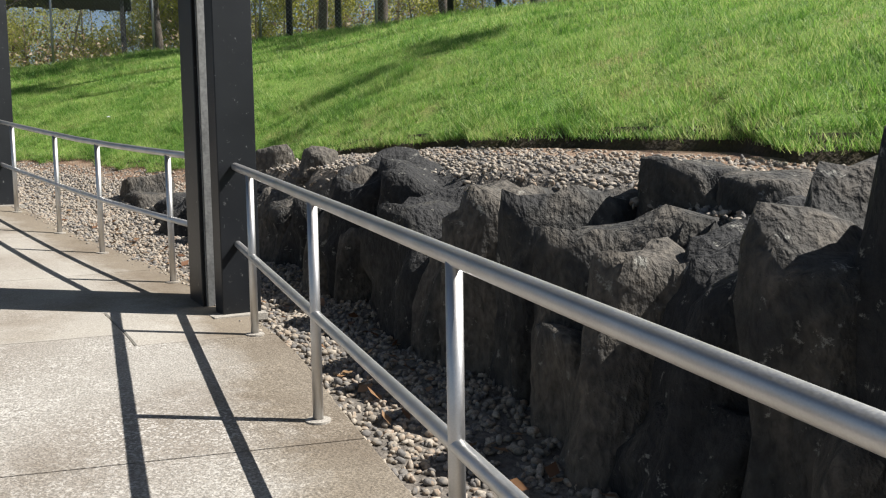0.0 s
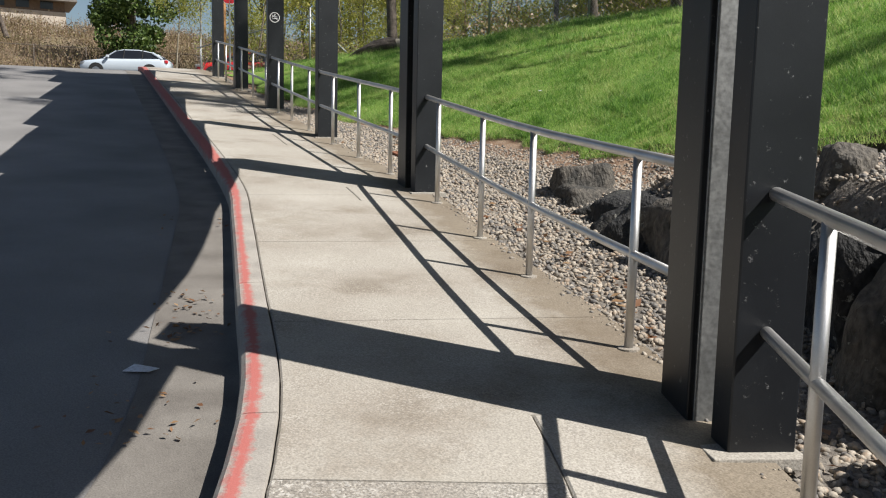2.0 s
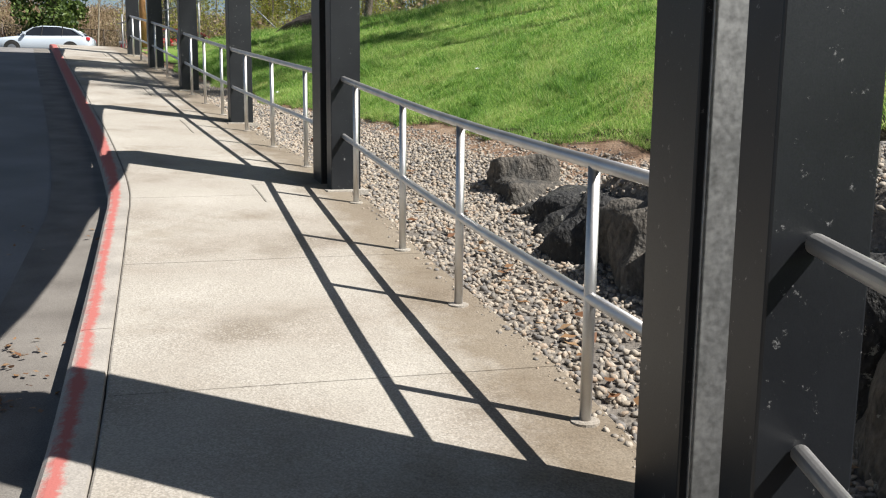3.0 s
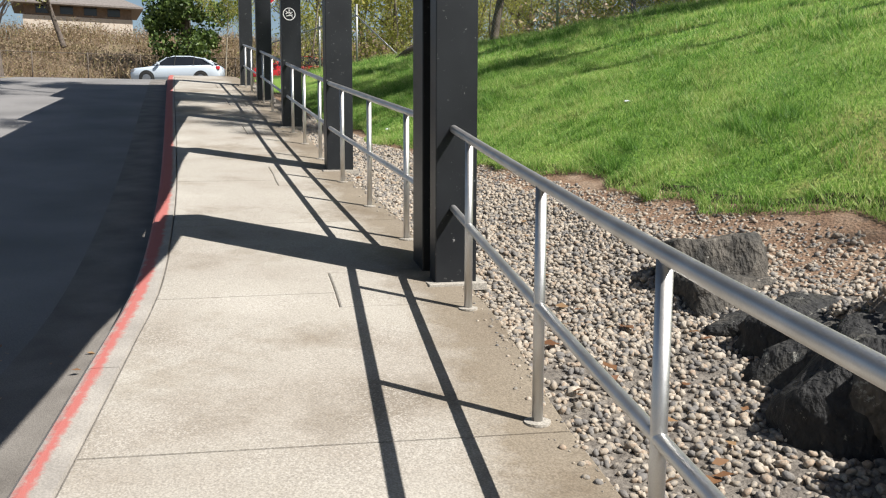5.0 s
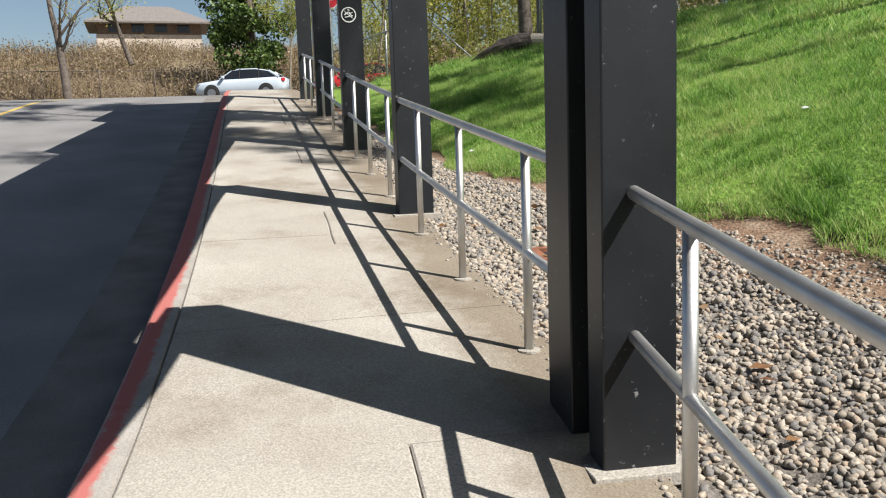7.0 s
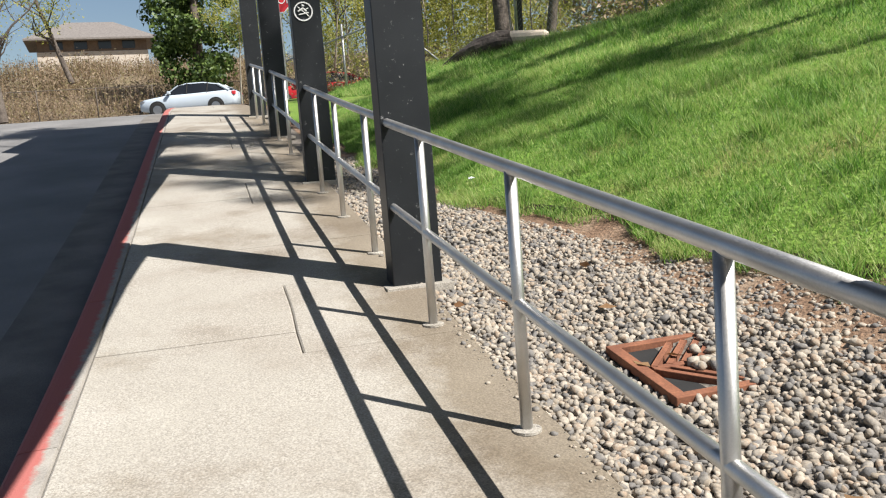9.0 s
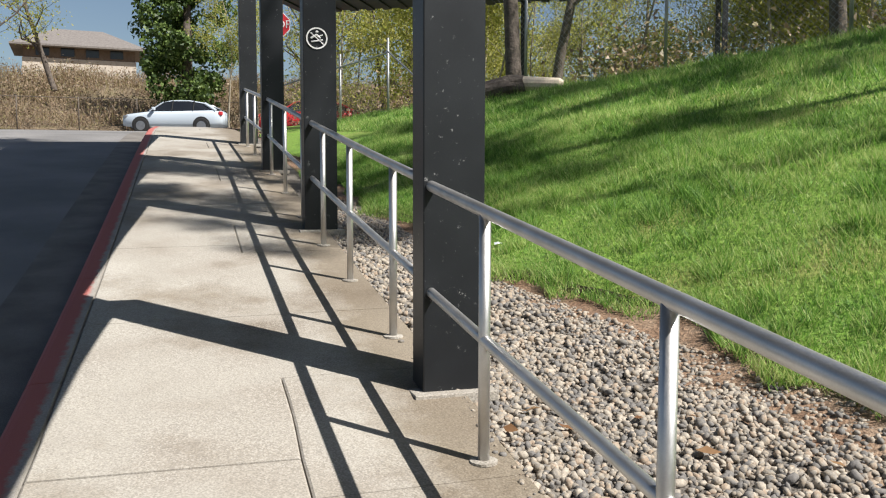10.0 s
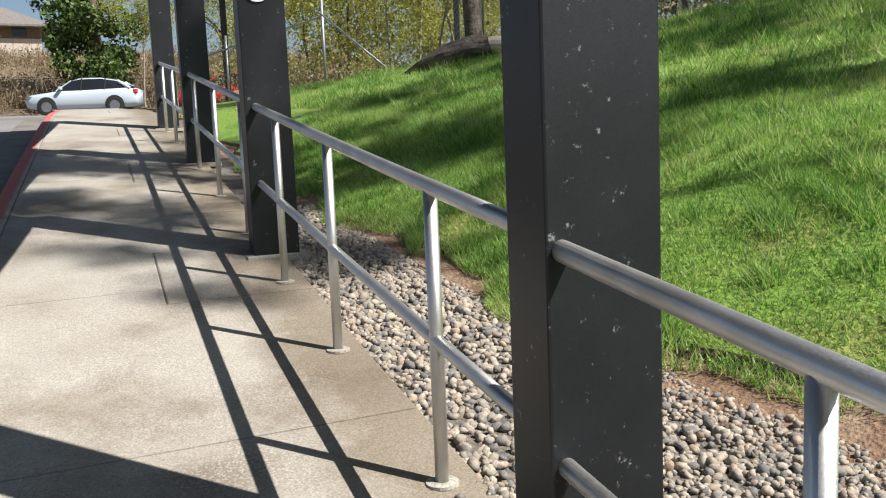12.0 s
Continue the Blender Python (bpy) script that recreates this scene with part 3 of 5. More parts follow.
ss = np.arange(0.5, S_END - 0.3, 0.2)
bed = grid("gravel_bed", lambda s, q: (*on_rail(s, 0.1 + (soil_v(s) + 0.03 - 0.1) * q), bed_z(s, 0.1 + (soil_v(s) + 0.03 - 0.1) * q)), ss, np.linspace(0, 1, 16), M_BED)
tagged(bed, "grey soil bed under the river gravel", "gravel bed", kind="structure")
soil = grid("soil_strip", lambda s, q: (*on_rail(s, soil_v(s) + (edge_v(s) + 0.3 - soil_v(s)) * q), bed_z(s, soil_v(s) + (edge_v(s) + 0.3 - soil_v(s)) * q) + 0.006), ss, np.linspace(0, 1, 8), M_DIRT)
tagged(soil, "strip of bare tan soil below the lawn", "soil", kind="structure")
lawn_q = np.r_[np.linspace(0, 0.12, 8), np.linspace(0.15, 1.0, 24), 1.3, 2.0, 3.0]
lawn = grid("lawn", lambda s, q: lawn_at(s, q) if q > 0 else (*lawn_at(s, 0)[:2], lawn_at(s, 0)[2] - 0.21), ss, lawn_q, M_SOD)
# lowest row of faces: soil with the lip's shade put into its colour
lawn.data.materials.append(M_EDGE)
for i in range(len(ss) - 1):
    lawn.data.polygons[i * (len(lawn_q) - 1)].material_index = 1
tagged(lawn, "mown green lawn on the slope above the walkway", "lawn", kind="structure")

# far bank across the road
bank_v, bank_f = [], []
bank_line = spline([(-66, 2), (-57, 20), (-50, 34), (-46, 43), (-43, 54), (-40, 70)], 2.0)
bt = tangents(bank_line)
for p, t in zip(bank_line, bt):
    out = np.array([-t[1], t[0]])
    for d, h in ((0, 0.0), (2, 0.5), (6, 1.9), (11, 3.6), (16, 4.2), (40, 5.4), (90, 6.4)):
        q = p + out * d
        bank_v.append((*q, float(level(*p)) - 0.2 + h + 0.3 * wob(*q, 0.3) * (d > 0)))
for i in range(len(bank_line) - 1):
    for j in range(6):
        bank_f.append((i * 7 + j, i * 7 + j + 1, (i + 1) * 7 + j + 1, (i + 1) * 7 + j))
bank = tagged(solid("bank", bank_v, bank_f, M_BANK, smooth=True), "dry brown bank rising beyond the road", "bank", kind="structure")
if bank.data.polygons[0].normal.z < 0:
    bank.data.flip_normals()


# ---- columns ----
def column(i, double):
    """A painted steel column; the double ones are two hollow sections with a slot between."""
    s = S_P[i]
    p = on_rail(s)
    t = np.array([np.interp(s, RS, RT[:, k]) for k in (0, 1)])
    yaw = math.degrees(math.atan2(-t[0], t[1]))
    zb = float(level(*p))
    c = thing("column", (*p, zb), "dark grey painted steel column, scuffed, holding up the canopy", "column", "canopy columns", yaw=yaw)
    hi = ROOF_Z[min(i, len(ROOF_Z) - 1)] - zb + 0.05
    x0, x1 = ((-0.085, 0.17), (-0.05, 0.18), (-0.075, 0.175))[i] if i < 3 else (-0.07, 0.21)
    if double:
        f0, f1 = (x0 + 0.022, x1 + 0.03) if i == 1 else (x0, x1)
        part("front_section", box_bm((f0, -0.02, -0.05), (f1, 0.13, hi), 0.006), M_BLACK, c)
        part("rear_section", box_bm((x0 - 0.015, 0.27, -0.05), (x1 + 0.015, 0.55, hi), 0.006), M_BLACK, c)
        if i == 1:
            # added paler strip: paints the sunlit face seen through the slot
            part("slot_sun_strip", box_bm((x0 + 0.01, 0.262, -0.04), (x0 + 0.105, 0.271, hi - 0.05), 0.002), M_GALV, c, "light grey strip on the rear section, standing for sun through the slot")
    else:
        part("shaft", box_bm((x0, -0.02, -0.05), (x1, 0.165, hi), 0.006), M_BLACK, c)
    part("grout_pad", box_bm((x0 - 0.05, -0.08, -0.04), (x1 + 0.05, 0.60 if double else 0.22, 0.006), 0.004), M_CONC, c, "pale grout pad at the column's foot")
    return c


ROOF_Z = [3.40, 3.63, 4.06, 4.50, 4.92, 5.40, 5.98]
columns = [column(i, i in (0, 1, 2)) for i in range(7)]


# ---- canopy: one level roof panel a bay, stepping uphill ----
def canopy(i):
    a, b = S_P[i], S_P[i + 1]
    z = ROOF_Z[i + 1]
    c = thing("canopy_roof", (*on_rail((a + b) / 2, -1.1), z), "dark flat metal-deck canopy roof panel over the walkway", "canopy", "canopy roof panels")
    ss_ = np.linspace(a - 0.02, b + 0.02, 9)
    base = np.array([*on_rail((a + b) / 2, -1.1), z])

    def slab(v0, v1, z0, z1):
        v, f = [], []
        for s in ss_:
            for q, h in ((v0, z0), (v1, z0), (v1, z1), (v0, z1)):
                # the first bay runs straight on behind the curve of the walk
                straight = min(0.5, 0.13 * max(0.0, S_P[1] - s))
                v.append(np.array([*on_rail(s + 0.09, q + 0.08 + straight), z + h]) - base)
        for k in range(8):
            for j in range(4):
                f.append((k * 4 + j, k * 4 + (j + 1) % 4, (k + 1) * 4 + (j + 1) % 4, (k + 1) * 4 + j))
        f += [(0, 1, 2, 3), (35, 34, 33, 32)]
        return v, f

    solid("deck", *slab(-2.04, 0.0, 0.13, 0.20), M_ROOF, c)
    if i:
        # closing plate down to the lower panel
        drop = ROOF_Z[i] - z
        v = [np.array([*on_rail(a + 0.09 + q, w + 0.08), z + h]) - base for q in (-0.02, 0.02) for w, h in ((-2.08, drop), (0.02, drop), (0.02, 0.2), (-2.08, 0.2))]
        solid("step_plate", v, [(0, 1, 2, 3), (7, 6, 5, 4), (0, 4, 5, 1), (1, 5, 6, 2), (2, 6, 7, 3), (3, 7, 4, 0)], M_ROOF, c)
    solid("beam", *slab(-0.13, 0.02, -0.02, 0.13), M_ROOF, c)
    solid("fascia", *slab(-2.08, -2.02, 0.0, 0.21), M_ROOF, c)
    for k in range(5):
        v0 = -0.4 - k * 0.36
        solid("deck_rib", *slab(v0 - 0.05, v0 + 0.05, 0.07, 0.127), M_ROOF, c)
    return c


for i in range(6):
    canopy(i)


# ---- handrails ----
RAIL_R, TOP_H, MID_H = 0.0235, 0.908, 0.447


def handrail(feet, start, end, label):
    """A straight bay of stainless handrail: two rails on posts with small collars."""
    pts = np.array([on_rail(s) for s in feet])
    c = pts.mean(0)
    d = np.linalg.svd(pts - c)[2][0]
    if d[1] < 0:
        d = -d
    foot = lambda s: c + d * ((on_rail(s) - c) @ d)
    mid = foot((start + end) / 2)
    o = np.array([*mid, float(level(*mid))])
    h = thing("handrail", tuple(o), label, "handrail", "walkway handrails")
    foot_z = lambda s: float(level(*foot(s)))
    for name, up in (("top_rail", TOP_H), ("middle_rail", MID_H)):
        run = [np.array([*foot(s), foot_z(s) + up - (0.02 if start < S_A1 else 0)]) - o for s in np.linspace(start, end, 7)]
        v, f = tube(run, RAIL_R if up > 0.6 else RAIL_R * 0.9, 16)
        solid(name, v, f, M_STEEL, h, smooth=True)
    for s in feet:
        p = np.array([*foot(s), foot_z(s)])
        post = solid("post", *tube([p - o + [0, 0, -0.02], p - o + [0, 0, TOP_H - 0.01]], RAIL_R * 0.92, 12), M_STEEL, h, smooth=True)
        solid("base_collar", *tube([p - o + [0, 0, -0.004], p - o + [0, 0, 0.006], p - o + [0, 0, 0.009]], [0.052, 0.052, 0.03], 16), M_CONC, post, "pale grout collar")
    return h


LBL = "brushed stainless-steel handrail with two rails on posts"
handrail([S_A1 - 1.38, S_A1, S_A2, S_A3, S_A4], S_A1 - 2.2, S_P[1] - 0.015, LBL)
handrail([S_B1, S_B2, S_B3, S_B4], S_P[1] + 0.54, S_P[2] - 0.015, LBL)
handrail([S_C1, S_C2, S_C3], S_P[2] + 0.54, S_P[3] - 0.015, LBL)
handrail([S_D1, S_D2, S_D3], S_P[3] + 0.16, S_P[4] - 0.015, LBL)
for i in (4, 5):
    a, b = S_P[i] + 0.16, S_P[i + 1] - 0.015
    handrail([a + 0.45, (a + b) / 2, b - 0.4], a, b, LBL)

# ---- boulders ----
def boulder_mesh(seed, size):
    """A split basalt block: the space inside a few leaning planes, with broken ledges and a rough skin."""
    r = np.random.default_rng(seed)
    v, f = ball(4)
    u = v / np.linalg.norm(v, axis=1)[:, None]
    planes = []
    sides = r.integers(5, 8)
    turn = r.uniform(0, 2 * math.pi)
    for k in range(sides):
        a = turn + 2 * math.pi * (k + r.uniform(-0.3, 0.3)) / sides
        planes.append(((math.cos(a), math.sin(a), r.uniform(-0.12, 0.32)), r.uniform(0.72, 0.95)))
    planes.append(((r.uniform(-0.28, 0.28), r.uniform(-0.28, 0.28), 1.0), r.uniform(0.70, 0.80)))
    for k in range(3):
        a = r.uniform(0, 2 * math.pi)
        planes.append(((math.cos(a), math.sin(a), r.uniform(0.5, 1.1)), r.uniform(0.80, 1.0)))
    planes.append(((r.uniform(-0.2, 0.2), r.uniform(-0.2, 0.2), -1.0), 0.9))
    rad = 1.12 / (np.abs(u) ** 5).sum(1) ** 0.2
    for n, d in planes:
        n = np.array(n) / np.linalg.norm(n)
        c = u @ n
        rad = np.where(c > 0.05, np.minimum(rad, d / np.maximum(c, 0.05)), rad)
    v = u * rad[:, None] * np.array(size)
    shift = Vector((seed * 3.1, seed * 1.7, 0))
    for k in range(len(v)):
        p = Vector(v[k]) * 2.6 + shift
        ledge = math.floor(5.0 * noise.noise(Vector((p.x * 1.9, p.y * 1.9, p.z * 0.9))) + 0.5) / 5.0
        v[k] *= 1 + 0.17 * ledge + 0.04 * noise.noise(p * 1.5) + 0.04 * noise.noise(p * 4.1) + 0.034 * noise.noise(p * 10.0)
    return v, f


def boulder(seed, place, size, yaw, tilt=0.0, label="angular dark basalt boulder in the retaining wall"):
    v, f = boulder_mesh(seed, size)
    ob = new("boulder", fast_mesh("boulder", v, f, M_ROCK, False))
    ob.matrix_world = pose(*place, tilt, 0, yaw)
    return tagged(ob, label, "boulder", "boulders of the retaining wall")


seed = 11
s = S_A1 - 2.6
while s < S_B4 - 0.1:
    h = max(wall_rise(s), 0.25)
    r = np.random.default_rng(seed)
    wide = r.uniform(0.26, 0.60) * (0.6 + 0.45 * h)
    p = on_rail(s + wide * 0.5, (1.62 if s > S_B1 - 0.3 else 1.40) + r.uniform(-0.08, 0.1))
    zb = bed_z(s, 1.0)
    tall = h * r.uniform(0.84, 1.06) * (1.22 if s < S_A1 else 1.28 if s < S_A2 else 0.74 if s > S_B1 - 0.3 else 1.0)
    t = np.array([np.interp(s, RS, RT[:, k]) for k in (0, 1)])
    yaw = math.degrees(math.atan2(t[1], t[0])) + r.uniform(-18, 18)
    boulder(seed, (*p, zb + tall * 0.34), (wide * 0.98, 0.50 + r.uniform(0, 0.12), tall * 0.92), yaw, r.uniform(-7, 5))
    if h > 0.5:
        q = on_rail(s + wide * r.uniform(0.0, 1.0), 1.12 + r.uniform(-0.06, 0.1))
        if s < S_B1 - 0.3 and seed % 2:
            boulder(seed + 500, (*q, zb + 0.12), (r.uniform(0.22, 0.42), r.uniform(0.22, 0.30), r.uniform(0.26, 0.5)), yaw + r.uniform(-30, 30))
        if r.uniform() < 0.25:
            q = on_rail(s + wide * r.uniform(0.0, 1.0), 1.75 + r.uniform(-0.1, 0.15))
            boulder(seed + 900, (*q, zb + h + 0.06), (r.uniform(0.22, 0.38), r.uniform(0.2, 0.3), r.uniform(0.14, 0.22)), yaw + r.uniform(-50, 50))
    s += wide * 0.95
    seed += 1
q = on_rail(S_B4 + 0.1, 1.5)
boulder(77, (*q, bed_z(S_B4 + 0.1, 1.5) + 0.05), (0.34, 0.30, 0.20), 30, 0, "low grey boulder at the end of the retaining wall")

# ---- river gravel ----


def gravel(name, n, s0, s1, v_range, size, label, fine=True):
    ps = rng.uniform(s0, s1, n)
    q = rng.uniform(0, 1, n)
    places = np.zeros((n, 3))
    for k in range(n):
        v0, v1 = v_range(ps[k])
        v = v0 + (v1 - v0) * q[k]
        places[k, :2] = on_rail(ps[k], v)
        places[k, 2] = bed_z(ps[k], v)
    # stones lie clear of the open half of the drain grate
    dx, dy = places[:, 0] + 6.40, places[:, 1] - 12.30
    along, off = dx * 0.797 - dy * 0.604, dx * 0.604 + dy * 0.797
    clear = (np.abs(along) < 0.29) & (off > -0.30) & (off < 0.04 - 0.35 * along)
    places = places[~clear]
    n = len(places)
    r = size[0] + (size[1] - size[0]) * rng.beta(1.6, 3.2, n)
    sc = np.stack([r * rng.uniform(0.9, 1.35, n), r * rng.uniform(0.7, 1.0, n), r * rng.uniform(0.45, 0.75, n)], 1)
    places[:, 2] += sc[:, 2] * rng.uniform(0.1, 1.1, n)
    turns = random_turns(n, 0.9)
    if fine:
        pick = np.arange(n) % len(STONES)
        vs, fs, at = [], [], 0
        for k in range(len(STONES)):
            v, f = scatter(*STONES[k], places[pick == k], turns[pick == k], sc[pick == k])
            vs.append(v)
            fs.append(f + at)
            at += len(v)
        v, f = np.vstack(vs), np.vstack(fs)
    else:
        v, f = scatter(*ball(1), places, turns, sc)
    ob = new(name, fast_mesh(name, v, f, M_PEB, False))
    return tagged(ob, label, "gravel", kind="stuff")




def chipped_stone(seed_):
    """A small rounded stone with a few broken faces, 36 triangles."""
    r_ = np.random.default_rng(seed_)
    bm_ = bmesh.new()
    bmesh.ops.create_uvsphere(bm_, u_segments=6, v_segments=4, radius=1)
    bmesh.ops.triangulate(bm_, faces=bm_.faces[:])
    bm_.verts.index_update()
    v_ = np.array([x.co[:] for x in bm_.verts])
    f_ = np.array([[x.index for x in q.verts] for q in bm_.faces])
    bm_.free()
    v_ = v_ * r_.uniform(0.86, 1.14, (len(v_), 1))
    for _ in range(6):
        n_ = r_.normal(size=3)
        n_ /= np.linalg.norm(n_)
        v_ -= np.clip(v_ @ n_ - r_.uniform(0.6, 0.85), 0, None)[:, None] * n_
    return v_, f_


STONES = [chipped_stone(k) for k in range(5)]
tv1, tf1 = STONES[0]
GL = "loose grey and tan river gravel"
gravel("river_gravel", 10500, S_A1 - 1.5, S_B4, lambda s: (0.13, min(1.25, soil_v(s))), (0.011, 0.033), GL + " in the trench")
gravel("river_gravel", 9000, S_A1 - 1.5, S_B4, lambda s: (1.4, edge_v(s) - 0.1), (0.010, 0.030), GL + " above the boulders", False)
gravel("river_gravel", 17000, S_B4 - 0.6, S_D1, lambda s: (0.13, soil_v(s) + 0.14), (0.010, 0.033), GL + " beside the pavement")
gravel("river_gravel", 4600, S_D1, S_P[4] + 1.5, lambda s: (0.13, max(0.3, soil_v(s) + 0.05)), (0.014, 0.036), GL + " in a narrow strip")
gravel("river_gravel", 8000, S_B1, S_D1 + 3.5, lambda s: (soil_v(s) - 0.05, edge_v(s) - 0.05), (0.008, 0.025), "small stones strewn on the bare soil", False)

# stones kicked onto the pavement's edge
n_e = 800
se = rng.uniform(S_A4, S_D1, n_e)
ve = 0.13 - np.abs(rng.normal(0, 0.05, n_e))
pe = np.array([[*on_rail(a, b), 0.0] for a, b in zip(se, ve)])
pe[:, 2] = level(pe[:, 0], pe[:, 1]) + 0.001
re_ = 0.003 + 0.016 * rng.uniform(0, 1, n_e) ** 3
ve_, fe_ = scatter(*ball(1), pe, random_turns(n_e, 0.35), np.stack([re_ * 1.1, re_ * 0.9, re_ * 0.65], 1))
tagged(new("river_gravel", fast_mesh("river_gravel", ve_, fe_, M_PEB, True)), "stray stones along the edge of the pavement", "gravel", kind="stuff")

# ---- grass ----
def blades(name, n, s0, s1, q0, q1, h, w, power=1.0):
    sv = rng.uniform(s0, s1, n)
    qv = q0 + (q1 - q0) * rng.uniform(0, 1, n) ** power
    # thin and bare patches along the lower edge
    thin = 0.5 + 0.5 * np.sin(sv * 3.1 + 9 * np.sin(qv * 31)) * np.cos(sv * 1.3 + qv * 57)
    keep = rng.uniform(0, 1, n) < np.clip(0.25 + qv * 9 + 0.9 * thin, 0, 1)
    sv, qv = sv[keep], qv[keep]
    n = len(sv)
    gs = np.arange(s0 - 0.2, s1 + 0.4, 0.2)
    gq = np.linspace(q0, q1, 40)
    table = np.array([[lawn_at(a, b) for b in gq] for a in gs])
    fi, fj = (sv - gs[0]) / 0.2, (qv - q0) / (q1 - q0) * 39
    i, j = np.clip(fi.astype(int), 0, len(gs) - 2), np.clip(fj.astype(int), 0, 38)
    a, b = (fi - i)[:, None], (fj - j)[:, None]
    base = table[i, j] * (1 - a) * (1 - b) + table[i + 1, j] * a * (1 - b) + table[i, j + 1] * (1 - a) * b + table[i + 1, j + 1] * a * b
    patch = 0.75 + 0.5 * np.abs(np.sin(base[:, 0] * 1.7 + np.sin(base[:, 1] * 2.3)) * np.cos(base[:, 1] * 1.1 + base[:, 0] * 0.6))
    tuft = np.sin(base[:, 0] * 9.1 + 2 * np.sin(base[:, 1] * 5.3)) * np.sin(base[:, 1] * 8.3 + 2 * np.sin(base[:, 0] * 4.7))
    hh = rng.uniform(h[0], h[1], n) * patch * np.where(tuft > 0.5, 2.1, 1.0)
    ang = rng.uniform(0, 2 * math.pi, n)
    side = np.stack([np.cos(ang), np.sin(ang), np.zeros(n)], 1) * (rng.uniform(w[0], w[1], n) / 2)[:, None]
    lean_a = rng.uniform(0, 2 * math.pi, n)
    lean = np.stack([np.cos(lean_a), np.sin(lean_a), np.zeros(n)], 1) * (hh * rng.uniform(0.2, 1.15, n))[:, None]
    up = np.array([0, 0, 1.0])
    base[:, 2] -= 0.01
    v = np.stack([base - side, base + side, base + lean + up * hh[:, None]], 1).reshape(-1, 3)
    f = (np.arange(n) * 3)[:, None] + [[0, 1, 2]]
    ob = new(name, fast_mesh(name, v, f, M_GRASS))
    return tagged(ob, "short lush green grass", "grass", kind="stuff")


blades("grass", 520000, S_A1 - 2, S_P[5], 0.0, 0.36, (0.03, 0.065), (0.004, 0.008), 1.25)
blades("grass", 330000, S_A1 - 4, S_P[6], 0.3, 1.05, (0.04, 0.085), (0.007, 0.013))
blades("grass", 14000, S_A1 - 2, S_P[5], -0.004, 0.03, (0.03, 0.06), (0.004, 0.007))


# ---- trees ----
def limb_tree(rs, place, height, spread, trunk_r, leaves, leaf_size, leaf_mat, label, trunk_clear=0.35, droop=0.0, name="tree", group="", depth=3, tight=0, bark=None):
    """Tapered trunk with limbs and twigs, and leaves set about the twigs."""
    r = np.random.default_rng(rs)
    t = thing(name, place, label, "tree", group)
    pieces, tips = [], []

    def grow(p, d, length, rad, lev):
        n = 5 if lev == 0 else 4
        pts, rr = [p], [rad]
        for k in range(n):
            d = d + r.normal(0, 0.10 if lev == 0 else 0.2, 3) + np.array([0, 0, 0.05 - droop * lev * 0.1])
            d = d / np.linalg.norm(d)
            pts.append(pts[-1] + d * length / n)
            rr.append(rad * (1 - 0.75 * (k + 1) / n))
        pieces.append(tube(pts, rr, 8 if lev == 0 else 5 if lev == 1 else 3, cap=False))
        if lev >= depth - 1:
            tips.extend(pts[1:])
        if lev == depth:
            return
        for k in range(7 if lev == 0 else 4):
            at = r.uniform(trunk_clear if lev == 0 else 0.25, 1.0)
            i = min(int(at * n), n - 1)
            q = pts[i] + (pts[i + 1] - pts[i]) * (at * n - i)
            a = r.uniform(0, 2 * math.pi)
            out = np.array([math.cos(a), math.sin(a), r.uniform(0.15, 0.8)])
            nd = out / np.linalg.norm(out) * 0.8 + d * 0.45
            grow(q, nd / np.linalg.norm(nd), (spread if lev == 0 else length * 0.55) * r.uniform(0.6, 1.1), max(rr[i] * 0.5, 0.006), lev + 1)

    grow(np.zeros(3), np.array([r.normal(0, 0.05), r.normal(0, 0.05), 1.0]), height, trunk_r, 0)
    v, f = joined(pieces)
    solid("trunk", v, f, bark or M_BARK, t, smooth=True)
    if leaves:
        tips_a = np.array(tips)
        if tight:
            tips_a = tips_a[r.integers(0, len(tips_a), tight)]
        c = tips_a[r.integers(0, len(tips_a), leaves)] + r.normal(0, leaf_size * (1.0 if tight else 2.6), (leaves, 3))
        sz = leaf_size * r.uniform(0.6, 1.3, leaves)
        lv = np.array([[-0.55, 0, 0], [0.25, -0.36, 0.05], [0.5, 0.34, 0.0]])
        v, f = scatter(lv, [[0, 1, 2]], c, random_turns(leaves), np.stack([sz] * 3, 1))
        cr = new("crown", fast_mesh("crown", v, f, leaf_mat))
        cr.parent = t
    return t


# tall trees on the hill whose shadows fall across the lawn and the walkway
for k, (x, y, h) in enumerate(((7.0, 18.9, 27), (9.1, 20.6, 27), (10.8, 23.3, 25), (19.3, 17.3, 18), (6.2, 17.1, 24), (6.2, 22.0, 20))):
    over_walk = k == 4
    limb_tree(40 + k, (x, y, 4.9), h, 3.6, 0.14, 3600 if over_walk else 6400, 0.17 if over_walk else 0.18, M_LEAF, "tall tree just coming into leaf on the hilltop", 0.6 if over_walk else 0.42, group="hilltop trees", tight=84 if over_walk else 142)

